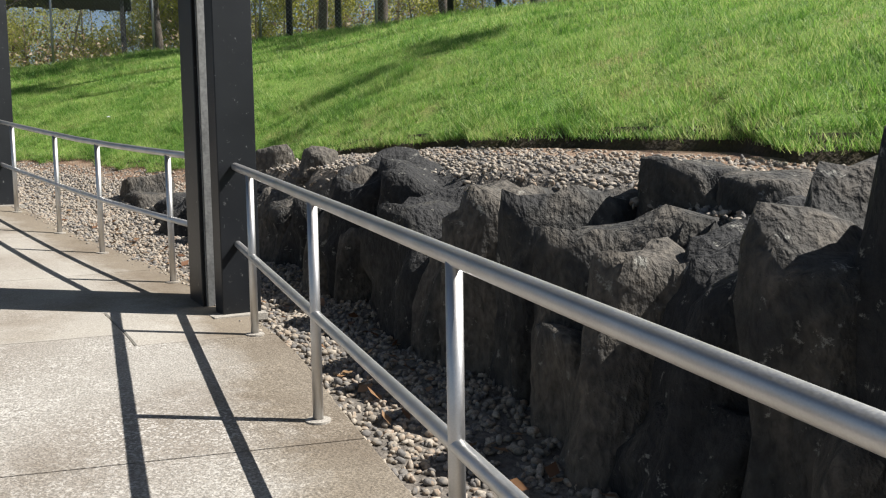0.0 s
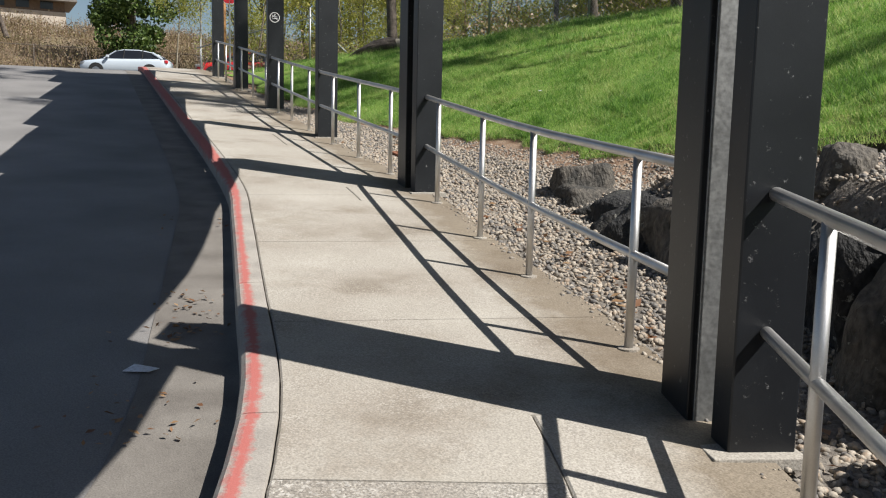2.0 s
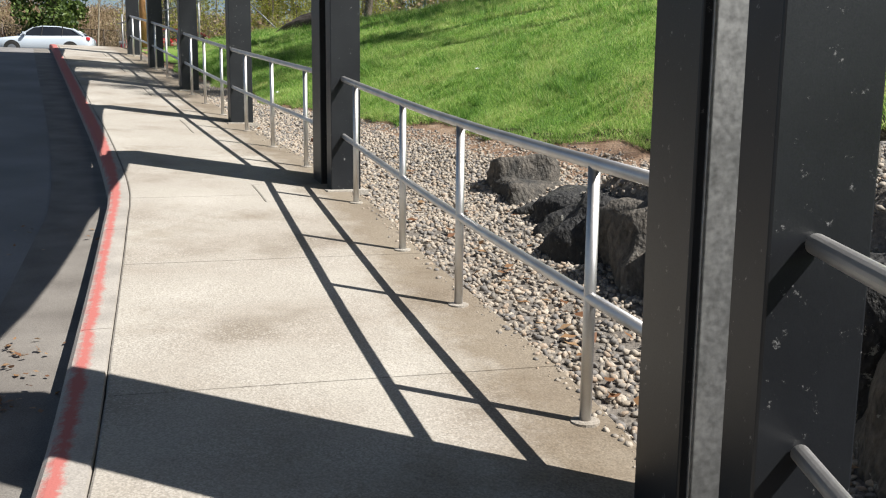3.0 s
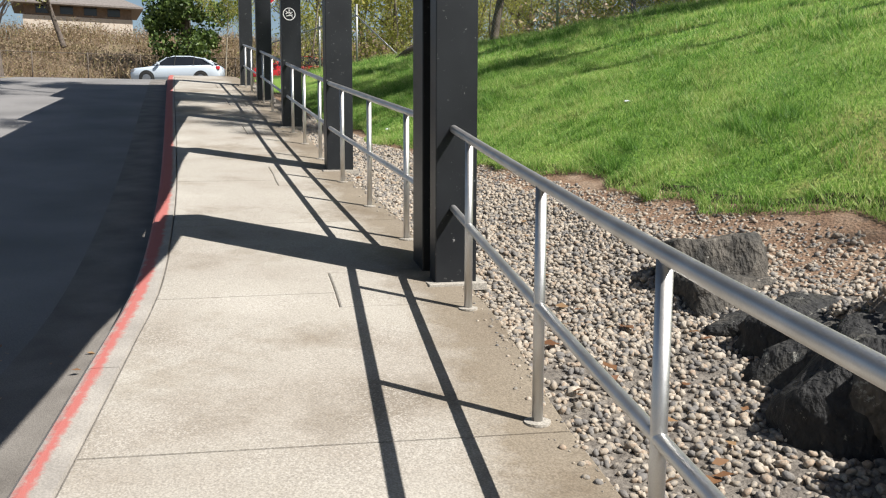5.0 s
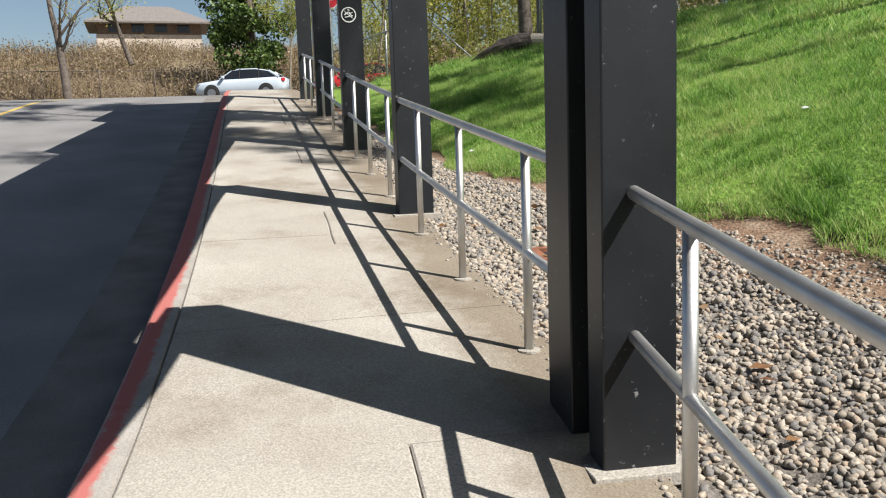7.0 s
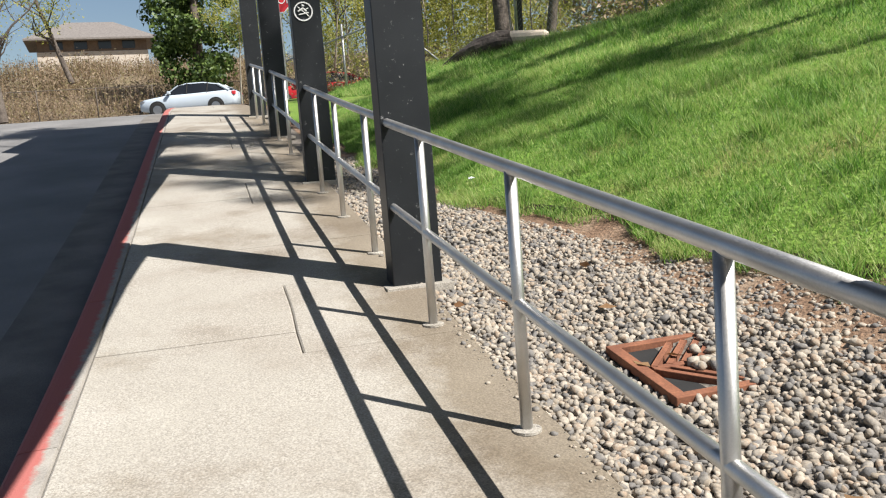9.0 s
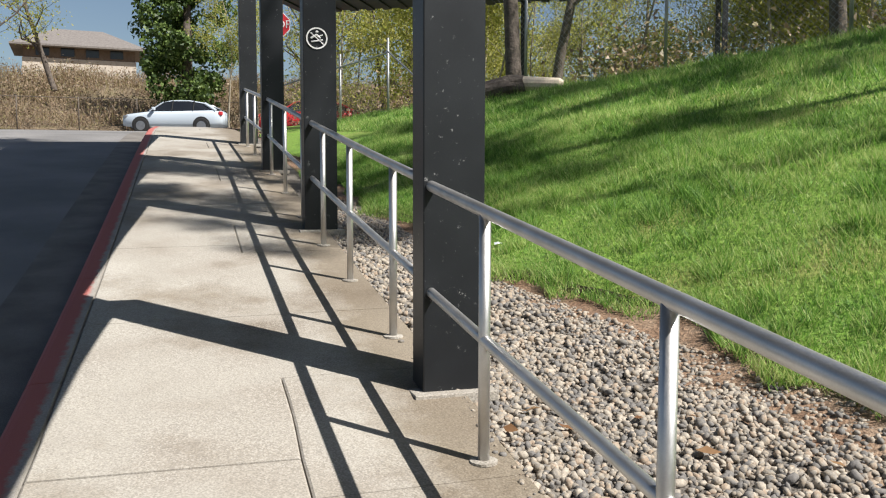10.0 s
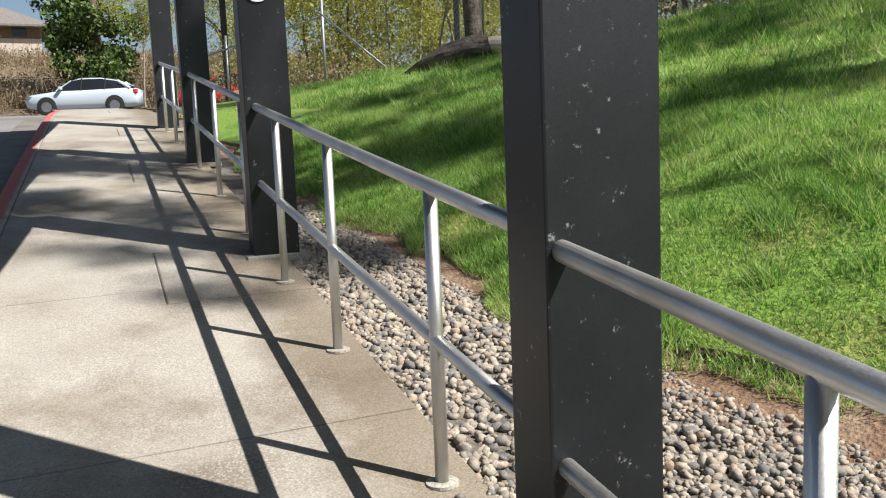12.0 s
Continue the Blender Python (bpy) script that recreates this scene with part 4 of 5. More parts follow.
# woodland behind the fence
wood = [(-2.6, 24.0, 11), (-4.6, 25.6, 12), (-1.0, 26.5, 13), (1.6, 24.6, 12), (3.6, 26.5, 12), (-7.4, 26.4, 11), (-9.2, 25.2, 10), (-14.1, 22.75, 9), (-16.5, 28.4, 8), (6.5, 25.0, 12)]
for k, (x, y, h) in enumerate(wood):
    limb_tree(60 + k, (x, y, ridge_z(x) - 0.1), h, 3.0, 0.15, 5000, 0.075, M_LEAF, "slender tree with thin spring foliage behind the fence", 0.3, group="woodland trees")
r = np.random.default_rng(5)
for k in range(46):
    x = r.uniform(-34, 14)
    y = 28 + r.uniform(0, 13) - 0.12 * x
    if -27 < x < -11 and y < 34.5:
        y += 7
    limb_tree(200 + k, (x, y, ridge_z(x) - 0.3), r.uniform(6, 10), 2.4, 0.045, 5200, 0.075, M_LEAF, "thin sapling with yellow-green spring leaves", 0.06, name="sapling", group="woodland saplings", depth=2, bark=M_STEM)
r = np.random.default_rng(8)
for k in range(70):
    x = r.uniform(-36, 18)
    y = 33 + r.uniform(0, 16) - 0.12 * x
    limb_tree(400 + k, (x, y, ridge_z(x) - 0.3), r.uniform(8, 13), 3.0, 0.055, 4600, 0.13, M_LEAF, "thin sapling with yellow-green spring leaves", 0.04, name="sapling", group="woodland saplings", depth=2, bark=M_STEM)

# ---- chain-link fences ----
def chain_link(points, height, gap, wire, label, post_every=3.0, rail_at=(1.0,), name="chain_link_fence", z_of=None, metal=None):
    """Posts, rails and a woven mesh of slanted wires along a line."""
    line = spline(points, 0.25) if len(points) > 2 else np.array([np.array(points[0]) + (np.array(points[1]) - np.array(points[0])) * k for k in np.linspace(0, 1, 40)])
    z = np.array([z_of(*p) for p in line])
    base = np.array([*line[0], z[0]])
    pts = np.column_stack([line, z]) - base
    d = np.r_[0, np.cumsum(np.linalg.norm(np.diff(line, axis=0), axis=1))]
    at = lambda s: np.array([np.interp(s, d, pts[:, k]) for k in range(3)])
    fence = thing(name, tuple(base), label, "fence", kind="structure")
    for s in np.arange(0, d[-1], post_every):
        p = at(s)
        solid("post", *tube([p + [0, 0, -0.2], p + [0, 0, height + 0.06]], 0.032, 8), metal or M_GALV, fence, smooth=True)
    for r in rail_at:
        ss = np.arange(0, d[-1], 1.0)
        solid("rail", *tube([at(s) + [0, 0, height * r] for s in ss], 0.022, 6), metal or M_GALV, fence, smooth=True)
    v, f = [], []
    n = 0
    for sgn in (1, -1):
        for s in np.arange(-height, d[-1], gap):
            a, b = (s, 0.05), (s + height * 0.95, height)
            if sgn < 0:
                a, b = (s, height), (s + height * 0.95, 0.05)
            if a[0] < 0 or b[0] > d[-1]:
                continue
            p, q = at(a[0]) + [0, 0, a[1]], at(b[0]) + [0, 0, b[1]]
            w = np.array([0, 0, wire])
            m = (q - p)
            o = np.array([-m[1], m[0], 0])
            o = o / (np.linalg.norm(o) + 1e-9) * wire * 0.5
            v += [p - w, q - w, q + w, p + w, p - o, q - o, q + o, p + o]
            f += [(n, n + 1, n + 2, n + 3), (n + 4, n + 5, n + 6, n + 7)]
            n += 8
    tagged(solid("wire_mesh", v, f, metal or M_GALV, fence), kind="stuff")
    return fence


chain_link([(12, 18.2), (3.2, 22.2), (-3.3, 22.75), (-8, 23.45), (-12, 24.05), (-16.7, 24.65)], 3.0, 0.11, 0.0035, "tall galvanised chain-link fence along the hilltop", 3.1, (1.0, 0.02), z_of=lambda x, y: ridge_z(x) - 0.02)
chain_link([(-19.2, 25.3), (-23.5, 27.0), (-30, 30.0)], 1.85, 0.11, 0.0035, "galvanised chain-link fence at the car park", 2.6, (0.85, 0.1), z_of=lambda x, y: ridge_z(x) - 0.02)
chain_link([(-58, 16), (-51.5, 30), (-47, 40), (-44, 50)], 1.7, 0.2, 0.006, "rusty chain-link fence at the foot of the bank", 3.0, (1.0,), z_of=lambda x, y: float(level(x, y)) + 0.0, metal=M_BARK)
# slanting brace pipe
a, b = np.array([-19.2, 25.25, 5.78]), np.array([-17.35, 24.9, 4.5])
br = new("fence_brace", mesh_of("fence_brace", *tube([a, b], 0.022, 8), M_GALV, True))
tagged(br, "slanting galvanised brace pipe of the fence", "fence", kind="structure")

# ---- bank brush, ivy tree, bare tree, house ----
def clump(name, n, places, spread, size, mat, label, cat, stems=False):
    """Many small leaves, or thin upright stems, about a set of places."""
    c = places[rng.integers(0, len(places), n)] + rng.normal(0, 1, (n, 3)) * np.array(spread)
    sz = size * rng.uniform(0.5, 1.4, n)
    lv = np.array([[-0.04, 0, -0.5], [0.04, 0.02, -0.5], [0.0, 0.0, 1.0]]) if stems else np.array([[-0.55, 0, 0], [0.25, -0.34, 0.05], [0.5, 0.32, 0.0]])
    v, f = scatter(lv, [[0, 1, 2]], c, random_turns(n, 0.35 if stems else math.pi), np.stack([sz] * 3, 1))
    return tagged(new(name, fast_mesh(name, v, f, mat)), label, cat, kind="stuff")


bp = []
for p, t in zip(bank_line, bt):
    out = np.array([-t[1], t[0]])
    for _ in range(14):
        d = rng.uniform(0.6, 17)
        q = p + out * d + rng.normal(0, 0.8, 2)
        bp.append((*q, float(level(*p)) + np.interp(d, [0, 2, 6, 11, 16], [0, 0.5, 1.9, 3.6, 4.2]) + rng.uniform(-0.1, 0.5)))
clump("dry_brush", 130000, np.array(bp), (0.8, 0.8, 0.4), 0.13, M_BRUSH, "dry brown brush and brambles on the bank", "brush")
clump("dry_brush", 45000, np.array(bp), (0.9, 0.9, 0.25), 0.42, M_BRUSH, "upright dry brown stems on the bank", "brush", stems=True)
wb = np.array([(x, 27.0 + rng.uniform(0, 14) - 0.14 * x, ridge_z(x) + rng.uniform(0, 1.8)) for x in rng.uniform(-34, 15, 260)])
clump("underbrush", 30000, wb, (0.7, 0.7, 0.5), 0.15, M_BRUSH, "tangled brown and green underbrush behind the fence", "brush")


def ivy_tree(place, height, wide):
    """A leaning old trunk wholly wrapped in ivy: leaf clumps of uneven size up a trunk."""
    t = thing("ivy_tree", place, "dense dark-green ivy-covered tree beside the road", "tree")
    solid("trunk", *tube([(0, 0, 0), (0.1, 0, height * 0.5), (0.2, 0.1, height * 0.95)], [0.35, 0.28, 0.08], 8), M_BARK, t, smooth=True)
    r = np.random.default_rng(3)
    n = 20000
    cl = []
    for k in range(85):
        h = r.uniform(0.06, 1.0) * height
        w = wide * (0.55 + 0.45 * math.sin(math.pi * min(1, h / height * 1.05))) * r.uniform(0.05, 1.0)
        a = r.uniform(0, 2 * math.pi)
        cl.append((w * math.cos(a), w * math.sin(a), h, r.uniform(0.4, 0.95)))
    cl = np.array(cl)
    i = r.integers(0, len(cl), n)
    d = r.normal(size=(n, 3))
    d /= np.linalg.norm(d, axis=1)[:, None]
    c = cl[i, :3] + d * (cl[i, 3] * r.uniform(0.5, 1.1, n))[:, None]
    sz = r.uniform(0.13, 0.30, n)
    lv = np.array([[-0.5, 0, 0], [0, -0.4, 0.06], [0.6, 0, 0], [0, 0.4, 0.06]])
    v, f = scatter(lv, [[0, 1, 2, 3]], c, random_turns(n), np.stack([sz] * 3, 1))
    cr = new("crown", fast_mesh("crown", v, f, M_IVY))
    cr.parent = t
    return t


ivy_tree((-47.2, 40.6, 5.5), 10.5, 3.0)
limb_tree(91, (-50.0, 30.2, 5.4), 8.0, 4.0, 0.26, 700, 0.12, M_LEAF, "bare-branched street tree with few young leaves", 0.3)
limb_tree(92, (-55.0, 37.0, 8.0), 8.0, 4.0, 0.18, 1800, 0.15, M_LEAF, "thin tree with yellow-green leaves on the bank", 0.2)
limb_tree(93, (-43.5, 46.0, 6.0), 10.0, 4.0, 0.18, 2600, 0.15, M_LEAF, "thin tree with yellow-green leaves by the fence", 0.2)
limb_tree(94, (-39.0, 44.0, 5.6), 9.0, 4.0, 0.16, 2600, 0.15, M_LEAF, "thin tree with yellow-green leaves by the fence", 0.2)
for k in range(12):
    r = np.random.default_rng(300 + k)
    limb_tree(320 + k, (-44 + 1.6 * k + r.uniform(-1, 1), 50 - 0.9 * k + r.uniform(-2, 3), 5.6), r.uniform(7, 10), 2.8, 0.08, 1500, 0.2, M_LEAF, "thin sapling with yellow-green spring leaves", 0.12, name="sapling", group="woodland saplings", depth=2)


def house(place, yaw):
    h = thing("house", place, "low house with a hipped grey shingle roof on the bank", "house", yaw=yaw)
    part("base_wall", box_bm((-6, -4, -5.5), (6, 4, 1.1), 0.02), M_STUCCO, h)
    part("wall", box_bm((-5.9, -3.9, 1.1), (5.9, 3.9, 2.6), 0.02), M_SIDING, h)
    v = [(-7.2, -5.2, 2.5), (7.2, -5.2, 2.5), (7.2, 5.2, 2.5), (-7.2, 5.2, 2.5), (-2.6, 0, 5.0), (2.6, 0, 5.0), (-7.2, -5.2, 2.3), (7.2, -5.2, 2.3), (7.2, 5.2, 2.3), (-7.2, 5.2, 2.3)]
    f = [(0, 1, 5, 4), (1, 2, 5), (2, 3, 4, 5), (3, 0, 4), (6, 7, 1, 0), (7, 8, 2, 1), (8, 9, 3, 2), (9, 6, 0, 3), (9, 8, 7, 6)]
    solid("roof", v, f, M_SHINGLE, h)
    for k in range(4):
        part("window", box_bm((-4.6 + k * 2.6, -3.96, 1.35), (-3.2 + k * 2.6, -3.88, 2.3)), M_GLASS, h)
    return h


house((-101, 66, 15.3), 60)


# ---- cars ----
def loft(sections):
    """A skin through rings of equal count, closed at both ends."""
    n = len(sections[0])
    v = [p for ring in sections for p in ring]
    f = []
    for i in range(len(sections) - 1):
        for k in range(n):
            f.append((i * n + k, i * n + (k + 1) % n, (i + 1) * n + (k + 1) % n, (i + 1) * n + k))
    f += [tuple(range(n))[::-1], tuple(range((len(sections) - 1) * n, len(sections) * n))]
    return v, f


def car(place, yaw, paint, label, suv=True):
    """Body, glasshouse, roof, wheels, lamps; the nose points along +x."""
    c = thing("car", place, label, "car", yaw=yaw)
    L, W = (4.72, 1.84) if suv else (4.45, 1.76)
    up = 0.07 if suv else 0.0
    body = []
    #        x      half  bottom  shoulder
    for x, hw, zb, zs in ((2.36, 0.55, 0.42, 0.62), (2.30, 0.72, 0.34, 0.76), (2.05, 0.86, 0.28, 0.86), (1.45, 0.91, 0.26, 0.93), (0.95, 0.92, 0.25, 0.99), (0, 0.92, 0.25, 1.00),
                          (-1.2, 0.92, 0.25, 1.03), (-1.9, 0.90, 0.27, 1.05), (-2.2, 0.84, 0.34, 1.03), (-2.34, 0.74, 0.42, 0.92)):
        k = L / 4.72
        zs += up * 0.6
        zb += up * 0.3
        ring = [(x * k, -hw * 0.9, zb), (x * k, -hw, zb + 0.18), (x * k, -hw, zs - 0.18), (x * k, -hw * 0.90, zs - 0.02), (x * k, -hw * 0.5, zs + 0.02),
                (x * k, hw * 0.5, zs + 0.02), (x * k, hw * 0.90, zs - 0.02), (x * k, hw, zs - 0.18), (x * k, hw, zb + 0.18), (x * k, hw * 0.9, zb)]
        body.append(ring)
    solid("body", *loft(body), paint, c, smooth=True)
    cab = []
    for x, w0, w1, z0, z1 in ((1.15, 0.80, 0.79, 0.98, 1.00), (0.45, 0.83, 0.66, 0.98, 1.36), (0.05, 0.83, 0.63, 0.99, 1.45), (-0.8, 0.83, 0.62, 1.0, 1.45), (-1.5, 0.82, 0.60, 1.01, 1.32), (-2.2, 0.78, 0.66, 1.02, 1.06)):
        z0, z1 = z0 + up * 0.5, z1 + up
        cab.append([(x, -w0, z0), (x, -w1, z1), (x, w1, z1), (x, w0, z0)])
    glass = solid("glasshouse", *loft(cab), M_GLASS, c)
    roof = []
    for x, w, z in ((0.40, 0.66, 1.37), (0.05, 0.645, 1.465), (-0.8, 0.635, 1.468), (-1.5, 0.62, 1.35), (-1.95, 0.64, 1.17)):
        z += up
        roof.append([(x, -w, z - 0.03), (x, -w * 0.96, z + 0.012), (x, w * 0.96, z + 0.012), (x, w, z - 0.03)])
    solid("roof", *loft(roof), paint, c)
    for x in (0.0, -0.98):
        for sgn in (-1, 1):
            solid("pillar", *tube([(x, sgn * 0.84, 0.99 + up * 0.5), (x - 0.03, sgn * 0.64, 1.47 + up)], 0.022, 6), M_TYRE, c)
    for sgn in (-1, 1):
        solid("pillar", *tube([(1.02, sgn * 0.80, 1.0 + up * 0.5), (0.40, sgn * 0.665, 1.39 + up)], 0.03, 6), paint, c)
        solid("pillar", *tube([(-2.05, sgn * 0.80, 1.03 + up * 0.5), (-1.50, sgn * 0.62, 1.33 + up)], 0.07, 6), paint, c)
        part("mirror", box_bm((0.72, sgn * 0.98 - 0.1, 1.02 + up * 0.5), (0.86, sgn * 0.98 + 0.1, 1.16 + up * 0.5), 0.03), paint, c)
        part("headlight", box_bm((1.98, sgn * 0.70 - 0.16, 0.66 + up * 0.6), (2.27, sgn * 0.70 + 0.13, 0.78 + up * 0.6), 0.03), M_RIM, c, "clear headlight")
        part("tail_light", box_bm((-2.33, sgn * 0.74 - 0.12, 0.80 + up * 0.6), (-2.16, sgn * 0.74 + 0.12, 0.98 + up * 0.6), 0.03), M_SIGNRED, c, "red tail light")
        for x in (1.42, -1.38):
            R = 0.355 if suv else 0.32
            y0, y1 = sgn * 0.70, sgn * 0.925
            wheel = thing("wheel", (0, 0, 0), "", "")
            wheel.parent = c
            wheel.matrix_basis = Matrix.Identity(4)
            for key in ("label", "category"):
                if key in wheel:
                    del wheel[key]
            arch = solid("wheel_arch", *tube([(x, sgn * 0.6, R + 0.03), (x, sgn * 0.922, R + 0.03)], R + 0.045, 20), M_TYRE, c, "black wheel arch")
            solid("tyre", *tube([(x, y0, R), (x, y1 * 0.985, R), (x, y1 + sgn * 0.015, R)], [R, R, R * 0.93], 22), M_TYRE, wheel, smooth=False)
            solid("rim", *tube([(x, y1, R), (x, y1 + sgn * 0.022, R), (x, y1 + sgn * 0.026, R)], [R * 0.6, R * 0.6, R * 0.45], 18), M_RIM, wheel)
    return c


def ground_z(x, y):
    return float(level(x, y)) - 0.14


car((-40.3, 34.8, ground_z(-40.3, 34.8)), 218, M_WHITE, "white sport-utility car parked across the top of the road")
car((-33.0, 36.1, ground_z(-33.0, 36.1)), 226, M_REDCAR, "bright red car parked beyond the lawn", False)


# ---- stop sign, sticker, log, grate, litter ----
def stop_sign(place, yaw):
    s = thing("stop_sign", place, "red octagonal stop sign on a metal post", "sign", yaw=yaw)
    solid("post", *tube([(0, 0.02, -0.3), (0, 0.02, 2.75)], 0.03, 8), M_GALV, s)
    oct_ = lambda r, y: [(r * math.cos(math.pi / 8 + k * math.pi / 4), y, 2.4 + r * math.sin(math.pi / 8 + k * math.pi / 4)) for k in range(8)]
    v = oct_(0.315, 0.0) + oct_(0.315, -0.004)
    f = [tuple(range(8)), tuple(range(8, 16))[::-1]] + [(k, (k + 1) % 8, 8 + (k + 1) % 8, 8 + k) for k in range(8)]
    solid("border", v, f, M_SIGNWHITE, s, "white border")
    v = oct_(0.295, -0.005) + oct_(0.295, -0.008)
    solid("plate", v, f, M_SIGNRED, s)
    cu = bpy.data.curves.new("lettering", "FONT")
    cu.body, cu.size, cu.align_x, cu.align_y, cu.extrude = "STOP", 0.26, "CENTER", "CENTER", 0.001
    cu.materials.append(M_SIGNWHITE)
    tx = new("lettering", cu)
    tx.parent = s
    tx.matrix_local = pose(0, -0.011, 2.4, 90, 0, 0)
    return s


stop_sign((-21.17, 23.62, float(level(-21.17, 23.62)) + 0.02), 38)
pp = thing("wooden_post", (-21.75, 23.9, float(level(-21.75, 23.9)) - 0.1), "orange-brown wooden utility post", "post")
solid("shaft", *tube([(0, 0, -0.3), (0, 0, 4.2)], 0.10, 10), M_WOODPOST, pp, smooth=True)


def sticker(i):
    """A round white prohibition sticker on a column's face: ring, bar, small plain figure marks."""
    s = S_P[i]
    p = on_rail(s)
    t = np.array([np.interp(s, RS, RT[:, k]) for k in (0, 1)])
    st = thing("prohibition_sticker", (*(p - t * 0.026 + np.array([t[1], -t[0]]) * 0.045), float(level(*p)) + 1.61), "round white no-skating sticker on the dark column", "sign", yaw=math.degrees(math.atan2(-t[0], t[1])))
    ring_v, ring_f = [], []
    for k in range(28):
        a = 2 * math.pi * k / 28
        for r in (0.078, 0.090):
            for y in (0.0, -0.003):
                ring_v.append((r * math.cos(a), y, r * math.sin(a)))
    for k in range(28):
        a, b = k * 4, (k + 1) % 28 * 4
        ring_f += [(a, b, b + 2, a + 2), (a + 1, a + 3, b + 3, b + 1), (a, a + 1, b + 1, b), (a + 2, b + 2, b + 3, a + 3)]
    solid("ring", ring_v, ring_f, M_SIGNWHITE, st)
    for x0, z0, x1, z1, r in ((-0.052, 0.045, 0.055, -0.05, 0.006), (-0.05, 0.0, 0.0, 0.03, 0.011), (0.0, 0.03, 0.03, 0.0, 0.009), (-0.045, -0.03, 0.05, -0.012, 0.008), (-0.01, 0.055, 0.012, 0.05, 0.012), (0.005, 0.01, 0.05, 0.03, 0.006)):
        solid("mark", *tube([(x0, -0.001, z0), (x1, -0.001, z1)], r * 0.8, 6), M_SIGNWHITE, st)
    return st


sticker(4)


_tab = np.array([lawn_at(a, b) for a in np.arange(1, S_END - 0.5, 0.4) for b in np.linspace(0, 1, 50)])


def lawn_z(x, y):
    d = (_tab[:, 0] - x) ** 2 + (_tab[:, 1] - y) ** 2
    i = np.argsort(d)[:4]
    w = 1 / (d[i] + 1e-4)
    return float((_tab[i, 2] * w).sum() / w.sum())


def fallen_log():
    c = np.array([-13.5, 21.9])
    d = np.array([0.92, 0.39])
    n = np.array([-d[1], d[0]])
    z0 = lawn_z(*c)
    lg = thing("fallen_log", (*c, z0 - 0.09), "rotting log end with a pale sawn face lying in bare soil", "log")
    at = lambda a, b, up: (*(d * a + n * b), lawn_z(*(c + d * a + n * b)) - z0 + up)
    v, f = tube([at(-1.3, 0.1, 0.04), at(-0.9, 0.06, 0.12), at(-0.5, 0, 0.22), at(-0.1, 0, 0.27), at(0.12, -0.02, 0.25)], [0.06, 0.13, 0.19, 0.20, 0.16], 18)
    v = np.array([q + np.array(noise.noise_vector(Vector(q) * 6.0)) * 0.06 for q in v])
    solid("bark", v, f, M_BARK, lg)
    solid("sawn_face", *tube([at(0.1, -0.02, 0.26), at(0.7, -0.06, 0.17), at(0.76, -0.06, 0.16)], [0.125, 0.10, 0.06], 12), M_CUT, lg, "pale split wood")
    v, f = [], []
    for i in range(11):
        for j in range(5):
            a, b = -1.9 + 0.25 * i, -0.5 + 0.22 * j
            fade = min(1, (i + j * 0.5) * 0.5, (10 - i) * 0.6, (4 - j) * 1.0, j * 1.0)
            v.append(at(a + 0.1 * math.sin(j * 2.1), b + 0.1 * math.sin(i * 1.7), -0.03 + 0.10 * max(0, fade)))
    f = [(i * 5 + j, i * 5 + j + 1, (i + 1) * 5 + j + 1, (i + 1) * 5 + j)[::-1] for i in range(10) for j in range(4)]
    solid("soil_scar", v, f, M_DIRT, lg, smooth=True)
    return lg


fallen_log()


def drain_grate():
    c = np.array([-6.40, 12.30])
    z = bed_z(rail_s(-6.9, 11.53), 0.7) + 0.034
    g = thing("drain_grate", (*c, z), "rusty cast-iron drain grate half buried in gravel", "drain", yaw=math.degrees(math.atan2(-0.427, 0.564)))
    part("frame", box_bm((-0.32, -0.32, -0.03), (-0.275, 0.32, 0.010), 0.004), M_RUST, g)
    part("frame", box_bm((0.275, -0.32, -0.03), (0.32, 0.32, 0.010), 0.004), M_RUST, g)
    part("frame", box_bm((-0.275, -0.32, -0.03), (0.275, -0.262, 0.010), 0.004), M_RUST, g)
    part("frame", box_bm((-0.275, 0.275, -0.03), (0.275, 0.32, 0.010), 0.004), M_RUST, g)
    part("spine", box_bm((-0.018, -0.25, -0.03), (0.018, 0.27, 0.010), 0.003), M_RUST, g)
    for sx in (-1, 1):
        for k in range(7):
            # herringbone bars run outward and uphill from the spine
            y = -0.245 + 0.075 * k
            length = min(0.25 / 0.743, (0.27 - y) / 0.669) - 0.01
            part("bar", box_bm((0.012, -0.014, -0.03), (length, 0.014, 0.009), 0.003, m=pose(0, y, 0, 0, 0, 42 if sx > 0 else 138)), M_RUST, g)
    # no hollow is modelled: a solid black box paints its shade between the bars
    part("shade_block", box_bm((-0.275, -0.275, -0.2), (0.275, 0.275, -0.021)), M_TYRE, g, "black block standing for the shaded hollow under the grate")
    return g


gr = drain_grate()
gr.rotation_euler.x, gr.rotation_euler.y = radians(1), radians(7)
gr.scale = (0.92, 0.92, 0.95)
n_ = 74
pp_ = np.zeros((n_, 3))
for k in range(n_):
    a_ = rng.uniform(0, 2 * math.pi)
    r_ = 0.06 + 0.26 * rng.uniform()
    o_ = np.array([math.cos(a_) * r_ + 0.20, math.sin(a_) * r_ + 0.14])
    pp_[k] = (-6.40 + o_[0], 12.30 + o_[1], gr.location.z + 0.018 + 0.12 * (UX * o_[0] + UY * o_[1]))
v, f = scatter(tv1, tf1, pp_, random_turns(n_, 0.35), np.stack([rng.uniform(0.025, 0.045, n_), rng.uniform(0.02, 0.035, n_), rng.uniform(0.015, 0.026, n_)], 1))
